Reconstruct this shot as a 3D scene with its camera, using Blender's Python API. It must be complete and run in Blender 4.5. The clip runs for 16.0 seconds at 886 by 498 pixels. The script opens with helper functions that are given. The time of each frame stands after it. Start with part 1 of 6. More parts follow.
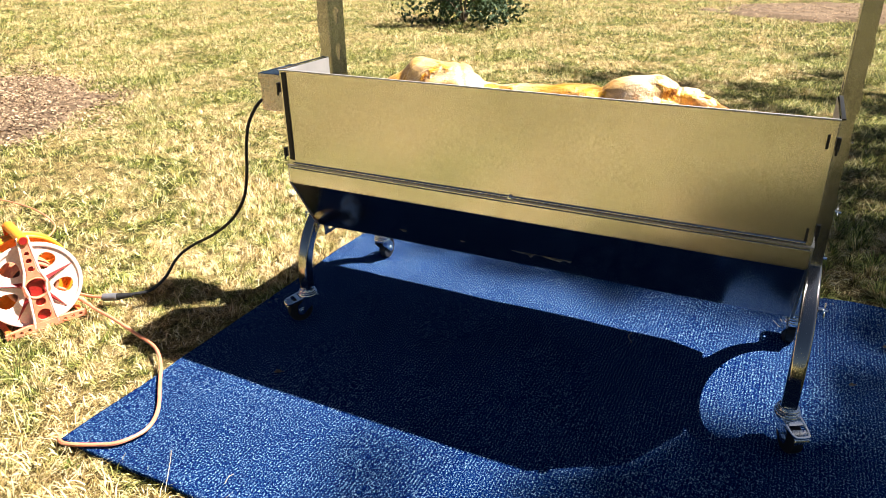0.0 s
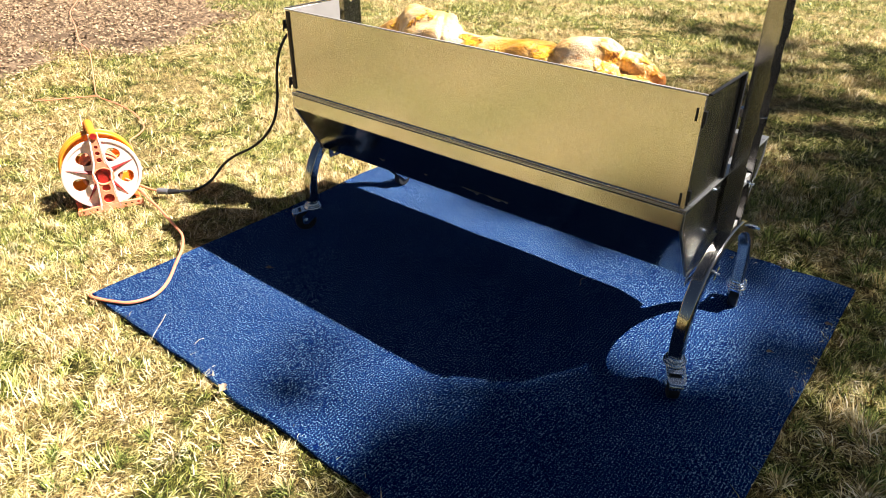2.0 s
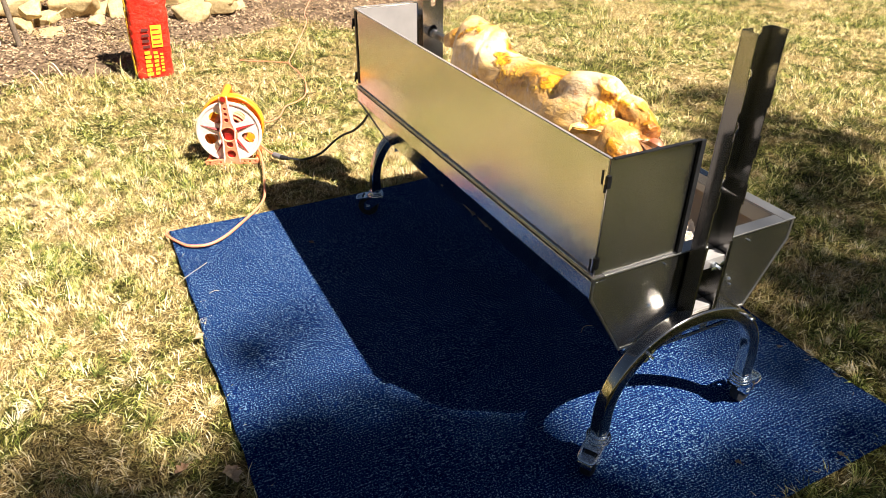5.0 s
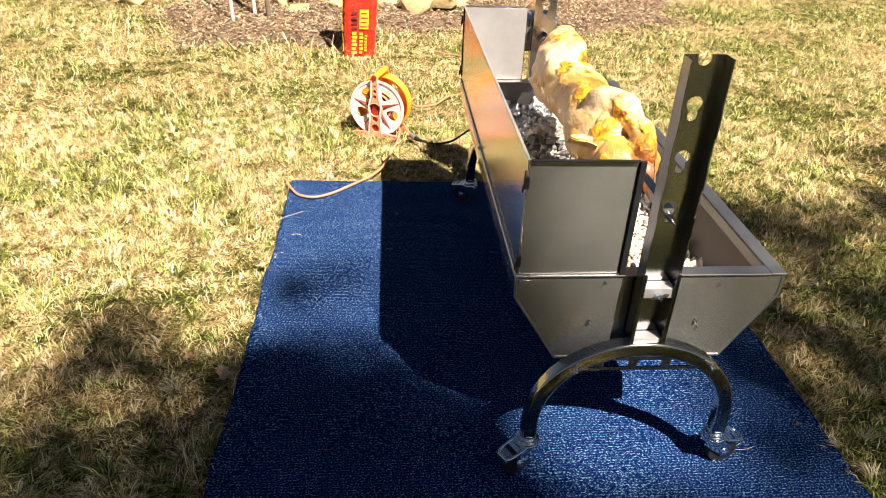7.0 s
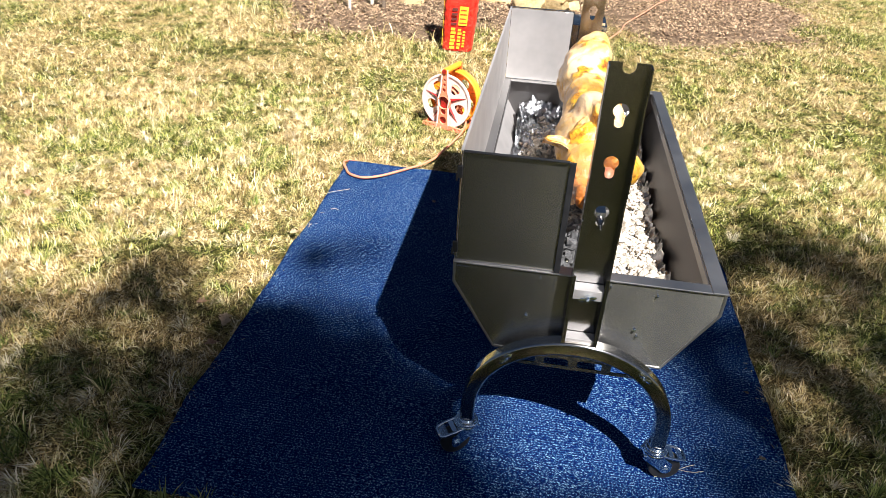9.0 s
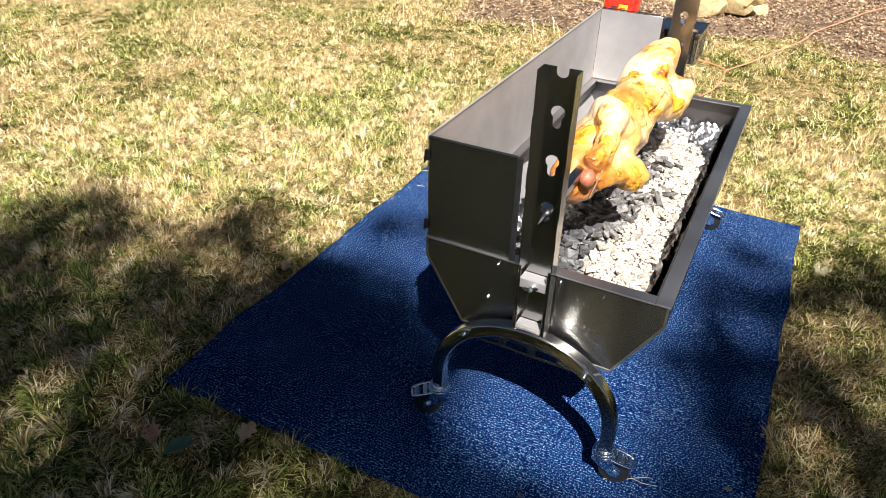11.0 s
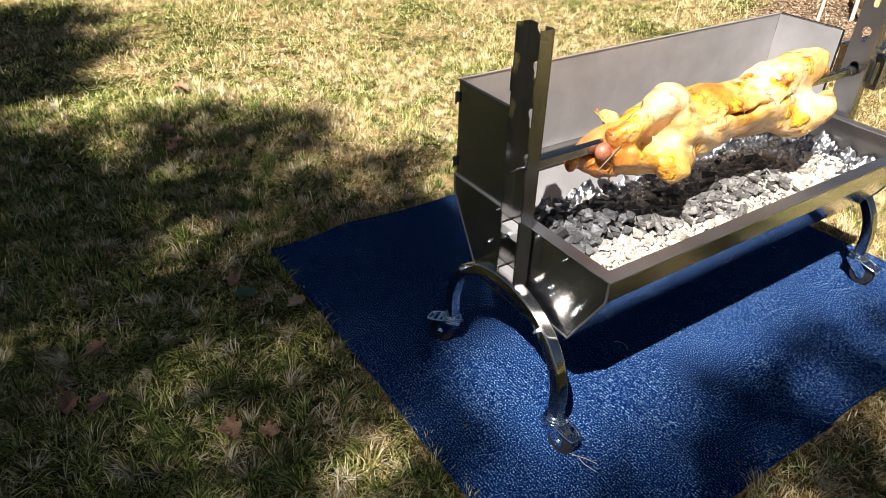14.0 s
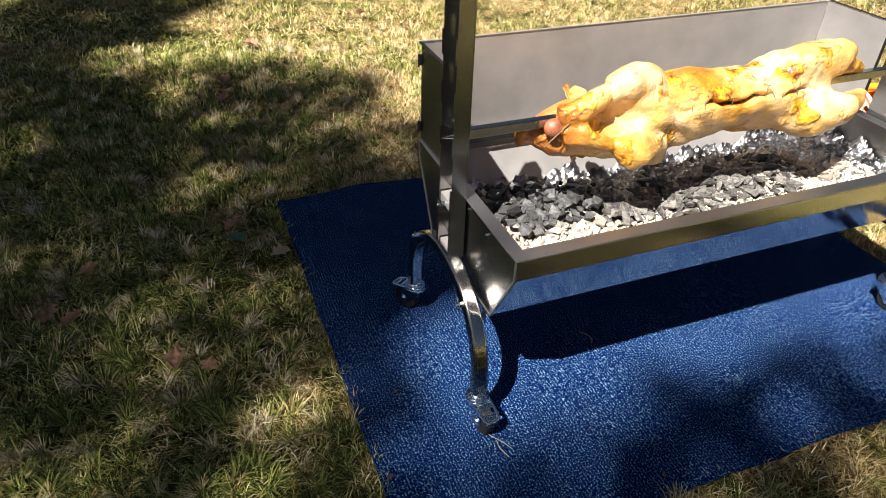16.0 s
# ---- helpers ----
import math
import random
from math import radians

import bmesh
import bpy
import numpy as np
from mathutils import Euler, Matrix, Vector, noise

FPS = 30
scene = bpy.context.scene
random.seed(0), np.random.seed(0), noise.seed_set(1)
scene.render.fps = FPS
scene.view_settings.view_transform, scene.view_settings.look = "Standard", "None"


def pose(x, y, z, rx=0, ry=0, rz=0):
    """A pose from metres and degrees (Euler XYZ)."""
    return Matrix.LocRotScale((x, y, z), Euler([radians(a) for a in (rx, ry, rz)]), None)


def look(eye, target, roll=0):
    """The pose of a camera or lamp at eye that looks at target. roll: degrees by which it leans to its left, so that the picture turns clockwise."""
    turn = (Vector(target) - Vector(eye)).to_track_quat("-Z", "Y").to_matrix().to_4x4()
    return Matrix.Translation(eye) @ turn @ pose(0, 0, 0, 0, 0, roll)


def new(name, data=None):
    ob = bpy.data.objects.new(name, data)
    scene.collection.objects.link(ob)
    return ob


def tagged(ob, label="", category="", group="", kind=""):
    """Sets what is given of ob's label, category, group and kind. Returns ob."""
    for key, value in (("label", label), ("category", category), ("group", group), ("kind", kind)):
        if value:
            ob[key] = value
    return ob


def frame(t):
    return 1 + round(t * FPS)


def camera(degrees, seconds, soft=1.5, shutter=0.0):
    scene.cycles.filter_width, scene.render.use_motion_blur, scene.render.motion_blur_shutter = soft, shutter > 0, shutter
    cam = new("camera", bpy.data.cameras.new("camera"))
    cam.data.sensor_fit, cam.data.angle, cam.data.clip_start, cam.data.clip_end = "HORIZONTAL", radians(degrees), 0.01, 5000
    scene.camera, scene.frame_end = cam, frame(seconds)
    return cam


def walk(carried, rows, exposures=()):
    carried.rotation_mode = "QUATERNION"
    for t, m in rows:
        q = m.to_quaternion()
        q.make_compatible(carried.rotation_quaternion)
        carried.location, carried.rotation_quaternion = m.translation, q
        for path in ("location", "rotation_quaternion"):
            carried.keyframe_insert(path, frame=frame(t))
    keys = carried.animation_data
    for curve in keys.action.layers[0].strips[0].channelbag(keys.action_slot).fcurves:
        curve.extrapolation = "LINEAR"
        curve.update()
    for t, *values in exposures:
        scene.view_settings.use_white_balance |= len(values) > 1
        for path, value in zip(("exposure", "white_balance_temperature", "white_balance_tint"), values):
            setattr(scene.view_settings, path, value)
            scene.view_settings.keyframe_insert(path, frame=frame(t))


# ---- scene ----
cam = camera(65.6, 16.0, soft=0.85)
PATH = [
    (0, (-0.108, -1.539, 1.204), (-0.921, 0.078, 0.352), -0.9),
    (0.5, (0.151, -1.427, 1.261), (-0.816, 0.069, 0.352), -4.7),
    (1, (0.299, -1.401, 1.247), (-0.688, 0.077, 0.329), 0.6),
    (1.5, (0.385, -1.398, 1.288), (-0.675, -0.027, 0.289), -0.7),
    (2, (0.462, -1.465, 1.302), (-0.623, -0.124, 0.29), 0.3),
    (2.5, (0.571, -1.409, 1.326), (-0.579, -0.182, 0.242), 0.1),
    (3, (0.712, -1.294, 1.348), (-0.559, -0.199, 0.26), 1.1),
    (3.2, (0.754, -1.266, 1.36), (-0.563, -0.21, 0.287), -0.6),
    (5.3, (0.991, -0.767, 1.385), (-0.551, -0.032, 0.345), 1.4),
    (5.5, (1.045, -0.725, 1.372), (-0.518, -0.024, 0.34), 1.6),
    (6, (1.163, -0.611, 1.389), (-0.432, -0.065, 0.313), 1.0),
    (6.5, (1.198, -0.44, 1.399), (-0.45, -0.058, 0.331), 0.6),
    (7, (1.245, -0.273, 1.4), (-0.458, -0.126, 0.36), 2.2),
    (7.5, (1.31, -0.153, 1.401), (-0.403, -0.137, 0.367), 0.2),
    (8, (1.37, -0.044, 1.422), (-0.345, -0.055, 0.393), 2.1),
    (8.5, (1.361, 0.024, 1.432), (-0.341, -0.031, 0.383), 1.6),
    (9, (1.334, 0.146, 1.43), (-0.351, -0.076, 0.377), 3.1),
    (9.2, (1.322, 0.212, 1.432), (-0.337, -0.118, 0.365), 2.7),
    (11.3, (1.303, 0.835, 1.505), (-0.124, -0.063, 0.429), 2.5),
    (11.5, (1.267, 0.932, 1.485), (-0.091, -0.081, 0.421), 3.4),
    (12, (1.218, 1.108, 1.472), (-0.022, -0.049, 0.411), 3.4),
    (12.5, (1.235, 1.185, 1.456), (0.012, 0.023, 0.382), 1.8),
    (13, (1.231, 1.241, 1.441), (-0.014, 0.1, 0.37), 1.5),
    (13.5, (1.126, 1.296, 1.471), (0.0, 0.067, 0.366), -0.9),
    (14, (1.008, 1.421, 1.466), (0.067, 0.045, 0.361), 1.8),
    (14.5, (0.957, 1.477, 1.467), (0.056, 0.072, 0.364), -0.0),
    (15, (0.901, 1.466, 1.455), (-0.034, 0.085, 0.351), -0.9),
    (15.5, (0.752, 1.516, 1.454), (-0.038, 0.056, 0.338), 0.1),
    (16, (0.601, 1.644, 1.434), (-0.023, 0.137, 0.278), 2.0),
]
# the clip's own automatic exposure and white balance drift a little
EXPOSURES = [(0, 1.80, 6450, 12), (2.5, 1.7, 6550, 12), (5.5, 1.6, 6850, 13), (7, 1.56, 6900, 13), (8, 1.50, 6300, 13), (9, 1.45, 6100, 13), (12.5, 1.35, 6250, 14), (14.5, 1.36, 6200, 13), (16, 1.34, 6500, 12)]
walk(cam, [(t, look(eye, target, roll)) for t, eye, target, roll in PATH], exposures=EXPOSURES)

# world, sun, exposure
SUN = Vector((0.605, 0.379, 1.0)).normalized()
world = bpy.data.worlds.new("sky")
scene.world = world
world.use_nodes = True
sky = world.node_tree.nodes.new("ShaderNodeTexSky")
sky.sky_type, sky.sun_disc = "NISHITA", False
sky.sun_elevation, sky.sun_rotation = math.asin(SUN.z), math.atan2(SUN.x, SUN.y)
sky.air_density, sky.dust_density, sky.ozone_density = 0.9, 1.0, 1.2
background = world.node_tree.nodes["Background"]
world.node_tree.links.new(sky.outputs[0], background.inputs[0])
background.inputs[1].default_value = 0.0165
sun_data = bpy.data.lights.new("sun", "SUN")
sun_data.energy, sun_data.angle, sun_data.color = 5.0, radians(0.6), (1.0, 0.97, 0.90)
sun = new("sun", sun_data)
sun.matrix_world = look(SUN * 30, (0, 0, 0))


# ---- materials ----
def material(name, rough=0.6, metal=0.0, spec=0.5):
    m = bpy.data.materials.new(name)
    m.use_nodes = True
    nodes, links = m.node_tree.nodes, m.node_tree.links
    shader = nodes["Principled BSDF"]
    shader.inputs["Roughness"].default_value = rough
    shader.inputs["Metallic"].default_value = metal
    shader.inputs["Specular IOR Level"].default_value = spec
    return m, nodes, links, shader


def coords(nodes, links, stretch=(1, 1, 1)):
    where, mapping = nodes.new("ShaderNodeTexCoord"), nodes.new("ShaderNodeMapping")
    mapping.inputs["Scale"].default_value = stretch
    links.new(where.outputs["Object"], mapping.inputs[0])
    return mapping.outputs[0]


def noisy(nodes, links, at, scale, detail=4.0, rough=0.6):
    n = nodes.new("ShaderNodeTexNoise")
    n.inputs["Scale"].default_value, n.inputs["Detail"].default_value, n.inputs["Roughness"].default_value = scale, detail, rough
    links.new(at, n.inputs["Vector"])
    return n.outputs["Fac"]


def ramp(nodes, links, fac, *stops):
    r = nodes.new("ShaderNodeValToRGB")
    while len(r.color_ramp.elements) < len(stops):
        r.color_ramp.elements.new(0.5)
    for e, (place, colour) in zip(r.color_ramp.elements, stops):
        e.position, e.color = place, (*colour, 1)
    links.new(fac, r.inputs[0])
    return r.outputs[0]


def blend(nodes, links, fac, a, b, kind="MIX"):
    m = nodes.new("ShaderNodeMix")
    m.data_type, m.blend_type = "RGBA", kind
    for value, slot in ((fac, m.inputs[0]), (a, m.inputs[6]), (b, m.inputs[7])):
        if isinstance(value, (int, float)):
            slot.default_value = value
        elif isinstance(value, tuple):
            slot.default_value = (*value, 1)
        else:
            links.new(value, slot)
    return m.outputs[2]


def relief(nodes, links, shader, height, strength=0.3, distance=0.002):
    b = nodes.new("ShaderNodeBump")
    b.inputs["Strength"].default_value, b.inputs["Distance"].default_value = strength, distance
    links.new(height, b.inputs["Height"])
    links.new(b.outputs[0], shader.inputs["Normal"])


def mottled(name, dark, light, scale=30, fine=300, rough=0.6, metal=0.0, spec=0.5, bump=0.2, depth=0.001, stretch=(1, 1, 1), per_object=0.0):
    """A colour that wanders between two tones at a coarse and a fine size, with relief."""
    m, nodes, links, shader = material(name, rough, metal, spec)
    at = coords(nodes, links, stretch)
    coarse, grain = noisy(nodes, links, at, scale, 5), noisy(nodes, links, at, fine, 3)
    a = ramp(nodes, links, coarse, (0.35, dark), (0.68, light))
    b = ramp(nodes, links, grain, (0.3, tuple(c * 0.72 for c in dark)), (0.7, tuple(min(1, c * 1.15) for c in light)))
    colour = blend(nodes, links, 0.4, a, b)
    if per_object:
        info = nodes.new("ShaderNodeObjectInfo")
        tone = ramp(nodes, links, info.outputs["Random"], (0, (1 - per_object,) * 3), (1, (1 + per_object,) * 3))
        colour = blend(nodes, links, 1.0, colour, tone, "MULTIPLY")
    links.new(colour, shader.inputs["Base Color"])
    if bump:
        relief(nodes, links, shader, grain, bump, depth)
    return m


def brushed(name, tone, rough, stretch, along=None):
    m, nodes, links, shader = material(name, rough, 1.0)
    at = coords(nodes, links, stretch)
    streak, smear = noisy(nodes, links, at, 60, 3), noisy(nodes, links, coords(nodes, links), 5, 5)
    links.new(blend(nodes, links, 0.5, ramp(nodes, links, smear, (0.05, tuple(c * 0.66 for c in tone)), (0.95, tuple(min(1, c * 1.14) for c in tone))),
                    ramp(nodes, links, streak, (0.05, tuple(c * 0.93 for c in tone)), (0.95, tuple(min(1, c * 1.07) for c in tone)))), shader.inputs["Base Color"])
    rr = nodes.new("ShaderNodeMapRange")
    rr.inputs["To Min"].default_value, rr.inputs["To Max"].default_value = rough * (0.9 if along else 0.75), rough * (1.1 if along else 1.3)
    links.new(smear, rr.inputs["Value"])
    links.new(rr.outputs[0], shader.inputs["Roughness"])
    if along:
        # the brushing draws highlights out along one direction
        way = nodes.new("ShaderNodeCombineXYZ")
        for slot, value in zip(way.inputs, along):
            slot.default_value = value
        shader.inputs["Anisotropic"].default_value = 0.9
        links.new(way.outputs[0], shader.inputs["Tangent"])
    return m


STEEL = brushed("brushed_steel", (0.57, 0.55, 0.53), 0.18, (1, 14, 14))
# darker than STEEL: the end sheets' dark reflections are partly put into this tone
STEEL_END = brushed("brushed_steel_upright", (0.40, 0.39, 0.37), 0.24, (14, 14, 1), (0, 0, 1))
TROUGH_STEEL = brushed("trough_steel", (0.52, 0.505, 0.49), 0.12, (1, 14, 14))
STEEL_TUBE = brushed("polished_tube", (0.42, 0.40, 0.37), 0.14, (6, 6, 1))
POST_STEEL = brushed("dark_channel_steel", (0.33, 0.325, 0.32), 0.20, (14, 14, 1))
RIM_STEEL = brushed("rim_steel", (0.42, 0.41, 0.40), 0.42, (1, 14, 14))
SOOT_SHADE = brushed("soot_shade_steel", (0.20, 0.19, 0.185), 0.45, (1, 10, 10))
ZINC = mottled("zinc_plate", (0.66, 0.76, 0.84), (0.88, 0.94, 0.98), 40, 200, 0.13, 1.0, bump=0.05)
BLACK = mottled("black_paint", (0.008, 0.008, 0.009), (0.02, 0.02, 0.021), 30, 250, 0.5, spec=0.25, bump=0.1)
RUBBER = mottled("black_rubber", (0.008, 0.008, 0.009), (0.02, 0.02, 0.022), 40, 300, 0.6, spec=0.3, bump=0.2)
GRIP = mottled("grey_pedal", (0.10, 0.10, 0.11), (0.18, 0.18, 0.19), 40, 300, 0.45, bump=0.1)
LIGHT_GREY = mottled("grey_enamel", (0.58, 0.58, 0.57), (0.70, 0.70, 0.69), 20, 200, 0.4, bump=0.05)
ORANGE = mottled("orange_plastic", (0.78, 0.11, 0.02), (0.90, 0.22, 0.05), 18, 160, 0.38, bump=0.06)
GOLDEN = mottled("golden_plastic", (0.80, 0.26, 0.015), (0.88, 0.38, 0.03), 18, 160, 0.4, bump=0.06)
PALE_RED = mottled("pale_red_plastic", (0.80, 0.20, 0.09), (0.88, 0.33, 0.19), 14, 120, 0.45, bump=0.06)
# orange plastic with the glare of full sun put into its pale colour
SUNLIT_PALE = mottled("sunlit_pale_plastic", (0.86, 0.58, 0.50), (0.93, 0.74, 0.68), 14, 120, 0.45, bump=0.06)
CORD_MAT = mottled("orange_cord", (0.66, 0.19, 0.09), (0.80, 0.30, 0.17), 30, 250, 0.45, bump=0.1)
BAG_RED = mottled("red_paper", (0.70, 0.014, 0.008), (0.90, 0.05, 0.025), 16, 60, 0.32, bump=0.8, depth=0.012)
BAG_YELLOW = mottled("yellow_print", (0.80, 0.45, 0.02), (0.90, 0.58, 0.05), 20, 120, 0.45, bump=0.1)
BAG_DARK = mottled("dark_print", (0.10, 0.02, 0.02), (0.16, 0.04, 0.03), 20, 120, 0.5, bump=0.1)
STONE = mottled("field_stone", (0.36, 0.25, 0.11), (0.62, 0.48, 0.25), 5, 45, 0.85, spec=0.2, bump=0.6, depth=0.01, per_object=0.2)
BARK = mottled("bark", (0.10, 0.07, 0.05), (0.22, 0.17, 0.12), 10, 80, 0.9, spec=0.2, bump=0.6, depth=0.006)
PALE_BARK = mottled("pale_bark", (0.48, 0.40, 0.32), (0.70, 0.62, 0.52), 12, 90, 0.8, spec=0.2, bump=0.4, depth=0.003)
NEEDLE = mottled("dark_leaf", (0.015, 0.035, 0.012), (0.05, 0.085, 0.03), 8, 60, 0.7, spec=0.3, bump=0)
PALE_LEAF = mottled("bleached_leaf", (0.52, 0.36, 0.22), (0.78, 0.62, 0.44), 25, 200, 0.7, spec=0.2, bump=0.3)
DEAD_LEAF = mottled("dead_leaf", (0.34, 0.18, 0.10), (0.68, 0.44, 0.29), 25, 200, 0.7, spec=0.2, bump=0.3, per_object=0.3)
GREEN_LEAF = mottled("green_leaf", (0.08, 0.19, 0.11), (0.15, 0.28, 0.17), 30, 200, 0.5, spec=0.3, bump=0.2)
STRAW = mottled("dry_straw", (0.45, 0.34, 0.18), (0.68, 0.55, 0.33), 30, 200, 0.7, spec=0.2, bump=0.1)
COAL = mottled("charcoal", (0.014, 0.014, 0.015), (0.150, 0.145, 0.142), 34, 150, 0.6, spec=0.5, bump=0.7, depth=0.003, per_object=0.6)
CHAR_GREY = mottled("half_burnt_charcoal", (0.018, 0.017, 0.017), (0.27, 0.25, 0.225), 44, 160, 0.75, spec=0.3, bump=0.7, depth=0.003, per_object=0.5)
ASH = mottled("ash_lump", (0.24, 0.205, 0.165), (0.64, 0.565, 0.465), 28, 160, 0.9, spec=0.1, bump=0.6, depth=0.002, per_object=0.3)
ASH_DUST = mottled("ash_dust", (0.07, 0.066, 0.06), (0.46, 0.43, 0.38), 9, 70, 0.95, spec=0.1, bump=0.8, depth=0.006)
APPLE = mottled("baked_apple", (0.26, 0.065, 0.03), (0.50, 0.19, 0.10), 34, 140, 0.45, bump=0.5, depth=0.003)


def foil_material():
    m, nodes, links, shader = material("crumpled_foil", 0.36, 1.0)
    at = coords(nodes, links)
    v = nodes.new("ShaderNodeTexVoronoi")
    v.inputs["Scale"].default_value = 55
    links.new(at, v.inputs["Vector"])
    links.new(ramp(nodes, links, noisy(nodes, links, at, 14, 5), (0.38, (0.10, 0.098, 0.095)), (0.66, (0.66, 0.66, 0.68))), shader.inputs["Base Color"])
    relief(nodes, links, shader, v.outputs["Distance"], 0.5, 0.006)
    return m


def roast_material():
    m, nodes, links, shader = material("crackling_skin", 0.3, 0.0, 0.6)
    at = coords(nodes, links)
    wide, mid, fine = noisy(nodes, links, at, 5, 4), noisy(nodes, links, at, 34, 5, 0.65), noisy(nodes, links, at, 150, 4)
    skin = ramp(nodes, links, wide, (0.34, (0.50, 0.21, 0.024)), (0.44, (0.67, 0.35, 0.095)), (0.54, (0.76, 0.475, 0.20)), (0.64, (0.87, 0.66, 0.43)))
    blister = ramp(nodes, links, mid, (0.36, (0.16, 0.04, 0.004)), (0.44, (0.50, 0.20, 0.010)), (0.56, (0.80, 0.43, 0.025)))
    patch = ramp(nodes, links, noisy(nodes, links, at, 12, 3, 0.55), (0.55, (0, 0, 0)), (0.62, (1, 1, 1)))
    char = ramp(nodes, links, noisy(nodes, links, coords(nodes, links, (1, 1.4, 1.4)), 13, 6, 0.7), (0.63, (1, 1, 1)), (0.71, (0.80, 0.48, 0.22)), (0.84, (0.36, 0.15, 0.06)))
    colour = blend(nodes, links, patch, blend(nodes, links, 0.28, skin, blister), blister)
    folds = noisy(nodes, links, coords(nodes, links, (0.45, 1, 1)), 24, 3, 0.5)
    # thin burnt lines along the creases, in some places only
    line = ramp(nodes, links, folds, (0.480, (1, 1, 1)), (0.497, (0.34, 0.13, 0.04)), (0.503, (0.34, 0.13, 0.04)), (0.520, (1, 1, 1)))
    spots = ramp(nodes, links, noisy(nodes, links, at, 7, 3), (0.54, (0, 0, 0)), (0.66, (0.8, 0.8, 0.8)))
    char = blend(nodes, links, 1.0, char, blend(nodes, links, spots, (1.0, 1.0, 1.0), line), "MULTIPLY")
    # the snout and the trotters are baked darker than the rest
    where, split = nodes.new("ShaderNodeTexCoord"), nodes.new("ShaderNodeSeparateXYZ")
    links.new(where.outputs["Object"], split.inputs[0])
    along = nodes.new("ShaderNodeMath")
    along.operation = "MULTIPLY_ADD"
    along.inputs[1].default_value = 0.12
    links.new(mid, along.inputs[0]), links.new(split.outputs["X"], along.inputs[2])
    reach = nodes.new("ShaderNodeMapRange")
    reach.inputs["From Min"].default_value, reach.inputs["From Max"].default_value = -0.25, -0.16
    links.new(along.outputs[0], reach.inputs["Value"])
    char = blend(nodes, links, 1.0, char, ramp(nodes, links, reach.outputs[0], (0, (1, 1, 1)), (1, (0.66, 0.40, 0.27))), "MULTIPLY")
    links.new(blend(nodes, links, 1.0, colour, char, "MULTIPLY"), shader.inputs["Base Color"])
    gloss = nodes.new("ShaderNodeMapRange")
    gloss.inputs["To Min"].default_value, gloss.inputs["To Max"].default_value = 0.18, 0.5
    links.new(mid, gloss.inputs["Value"])
    links.new(gloss.outputs[0], shader.inputs["Roughness"])
    shader.inputs["Coat Weight"].default_value = 0.25
    shader.inputs["Coat Roughness"].default_value = 0.15
    shader.inputs["Subsurface Weight"].default_value = 0.04
    shader.inputs["Subsurface Radius"].default_value = (0.012, 0.006, 0.002)
    bubbles = blend(nodes, links, 1.0, mid, patch, "MULTIPLY")
    both = nodes.new("ShaderNodeMath")
    both.operation = "MULTIPLY_ADD"
    both.inputs[1].default_value = 0.3
    links.new(fine, both.inputs[0]), links.new(bubbles, both.inputs[2])
    crease = nodes.new("ShaderNodeMath")
    crease.operation = "MULTIPLY_ADD"
    crease.inputs[1].default_value = 1.1
    links.new(folds, crease.inputs[0]), links.new(both.outputs[0], crease.inputs[2])
    relief(nodes, links, shader, crease.outputs[0], 0.8, 0.012)
    return m


def carpet_material():
    m, nodes, links, shader = material("navy_ribbed_carpet", 0.85, 0.0, 0.0)
    at = coords(nodes, links)
    fleck = noisy(nodes, links, coords(nodes, links, (1, 0.72, 1)), 275, 2, 0.64)
    wear, dust = noisy(nodes, links, at, 3.5, 4), noisy(nodes, links, at, 40, 4)
    wave = nodes.new("ShaderNodeTexWave")
    wave.inputs["Scale"].default_value = math.pi / 0.009 / 10
    links.new(at, wave.inputs["Vector"])
    dots = noisy(nodes, links, coords(nodes, links, (1, 1, 1)), 200, 1, 0.5)
    row = blend(nodes, links, 0.62, wave.outputs["Color"], dots)
    tuft = blend(nodes, links, 0.155, fleck, row)
    base = ramp(nodes, links, tuft, (0.35, (0.0001, 0.0024, 0.034)), (0.48, (0.0010, 0.0105, 0.074)), (0.56, (0.014, 0.048, 0.122)), (0.66, (0.235, 0.355, 0.49)))
    worn = ramp(nodes, links, wear, (0.35, (0.88, 0.88, 0.9)), (0.7, (1.12, 1.12, 1.1)))
    base = blend(nodes, links, 1.0, base, worn, "MULTIPLY")
    links.new(blend(nodes, links, ramp(nodes, links, dust, (0.72, (0, 0, 0)), (0.9, (0.10, 0.10, 0.10))), base, (0.12, 0.12, 0.12)), shader.inputs["Base Color"])
    relief(nodes, links, shader, fleck, 0.8, 0.004)
    return m


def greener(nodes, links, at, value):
    """The lawn turns greener towards +x, and a little towards +y."""
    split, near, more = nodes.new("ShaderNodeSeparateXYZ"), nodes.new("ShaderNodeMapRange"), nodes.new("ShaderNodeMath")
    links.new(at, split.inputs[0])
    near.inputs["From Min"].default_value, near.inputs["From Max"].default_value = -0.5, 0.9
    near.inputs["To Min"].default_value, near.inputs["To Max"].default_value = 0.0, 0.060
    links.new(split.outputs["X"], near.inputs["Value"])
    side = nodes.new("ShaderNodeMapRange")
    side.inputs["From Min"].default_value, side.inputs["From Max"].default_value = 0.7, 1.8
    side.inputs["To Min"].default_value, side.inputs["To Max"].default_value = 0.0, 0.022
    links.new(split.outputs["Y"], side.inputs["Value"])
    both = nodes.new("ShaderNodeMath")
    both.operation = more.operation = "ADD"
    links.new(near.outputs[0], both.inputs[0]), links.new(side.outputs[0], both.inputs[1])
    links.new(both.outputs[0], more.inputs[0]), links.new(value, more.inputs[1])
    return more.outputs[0]


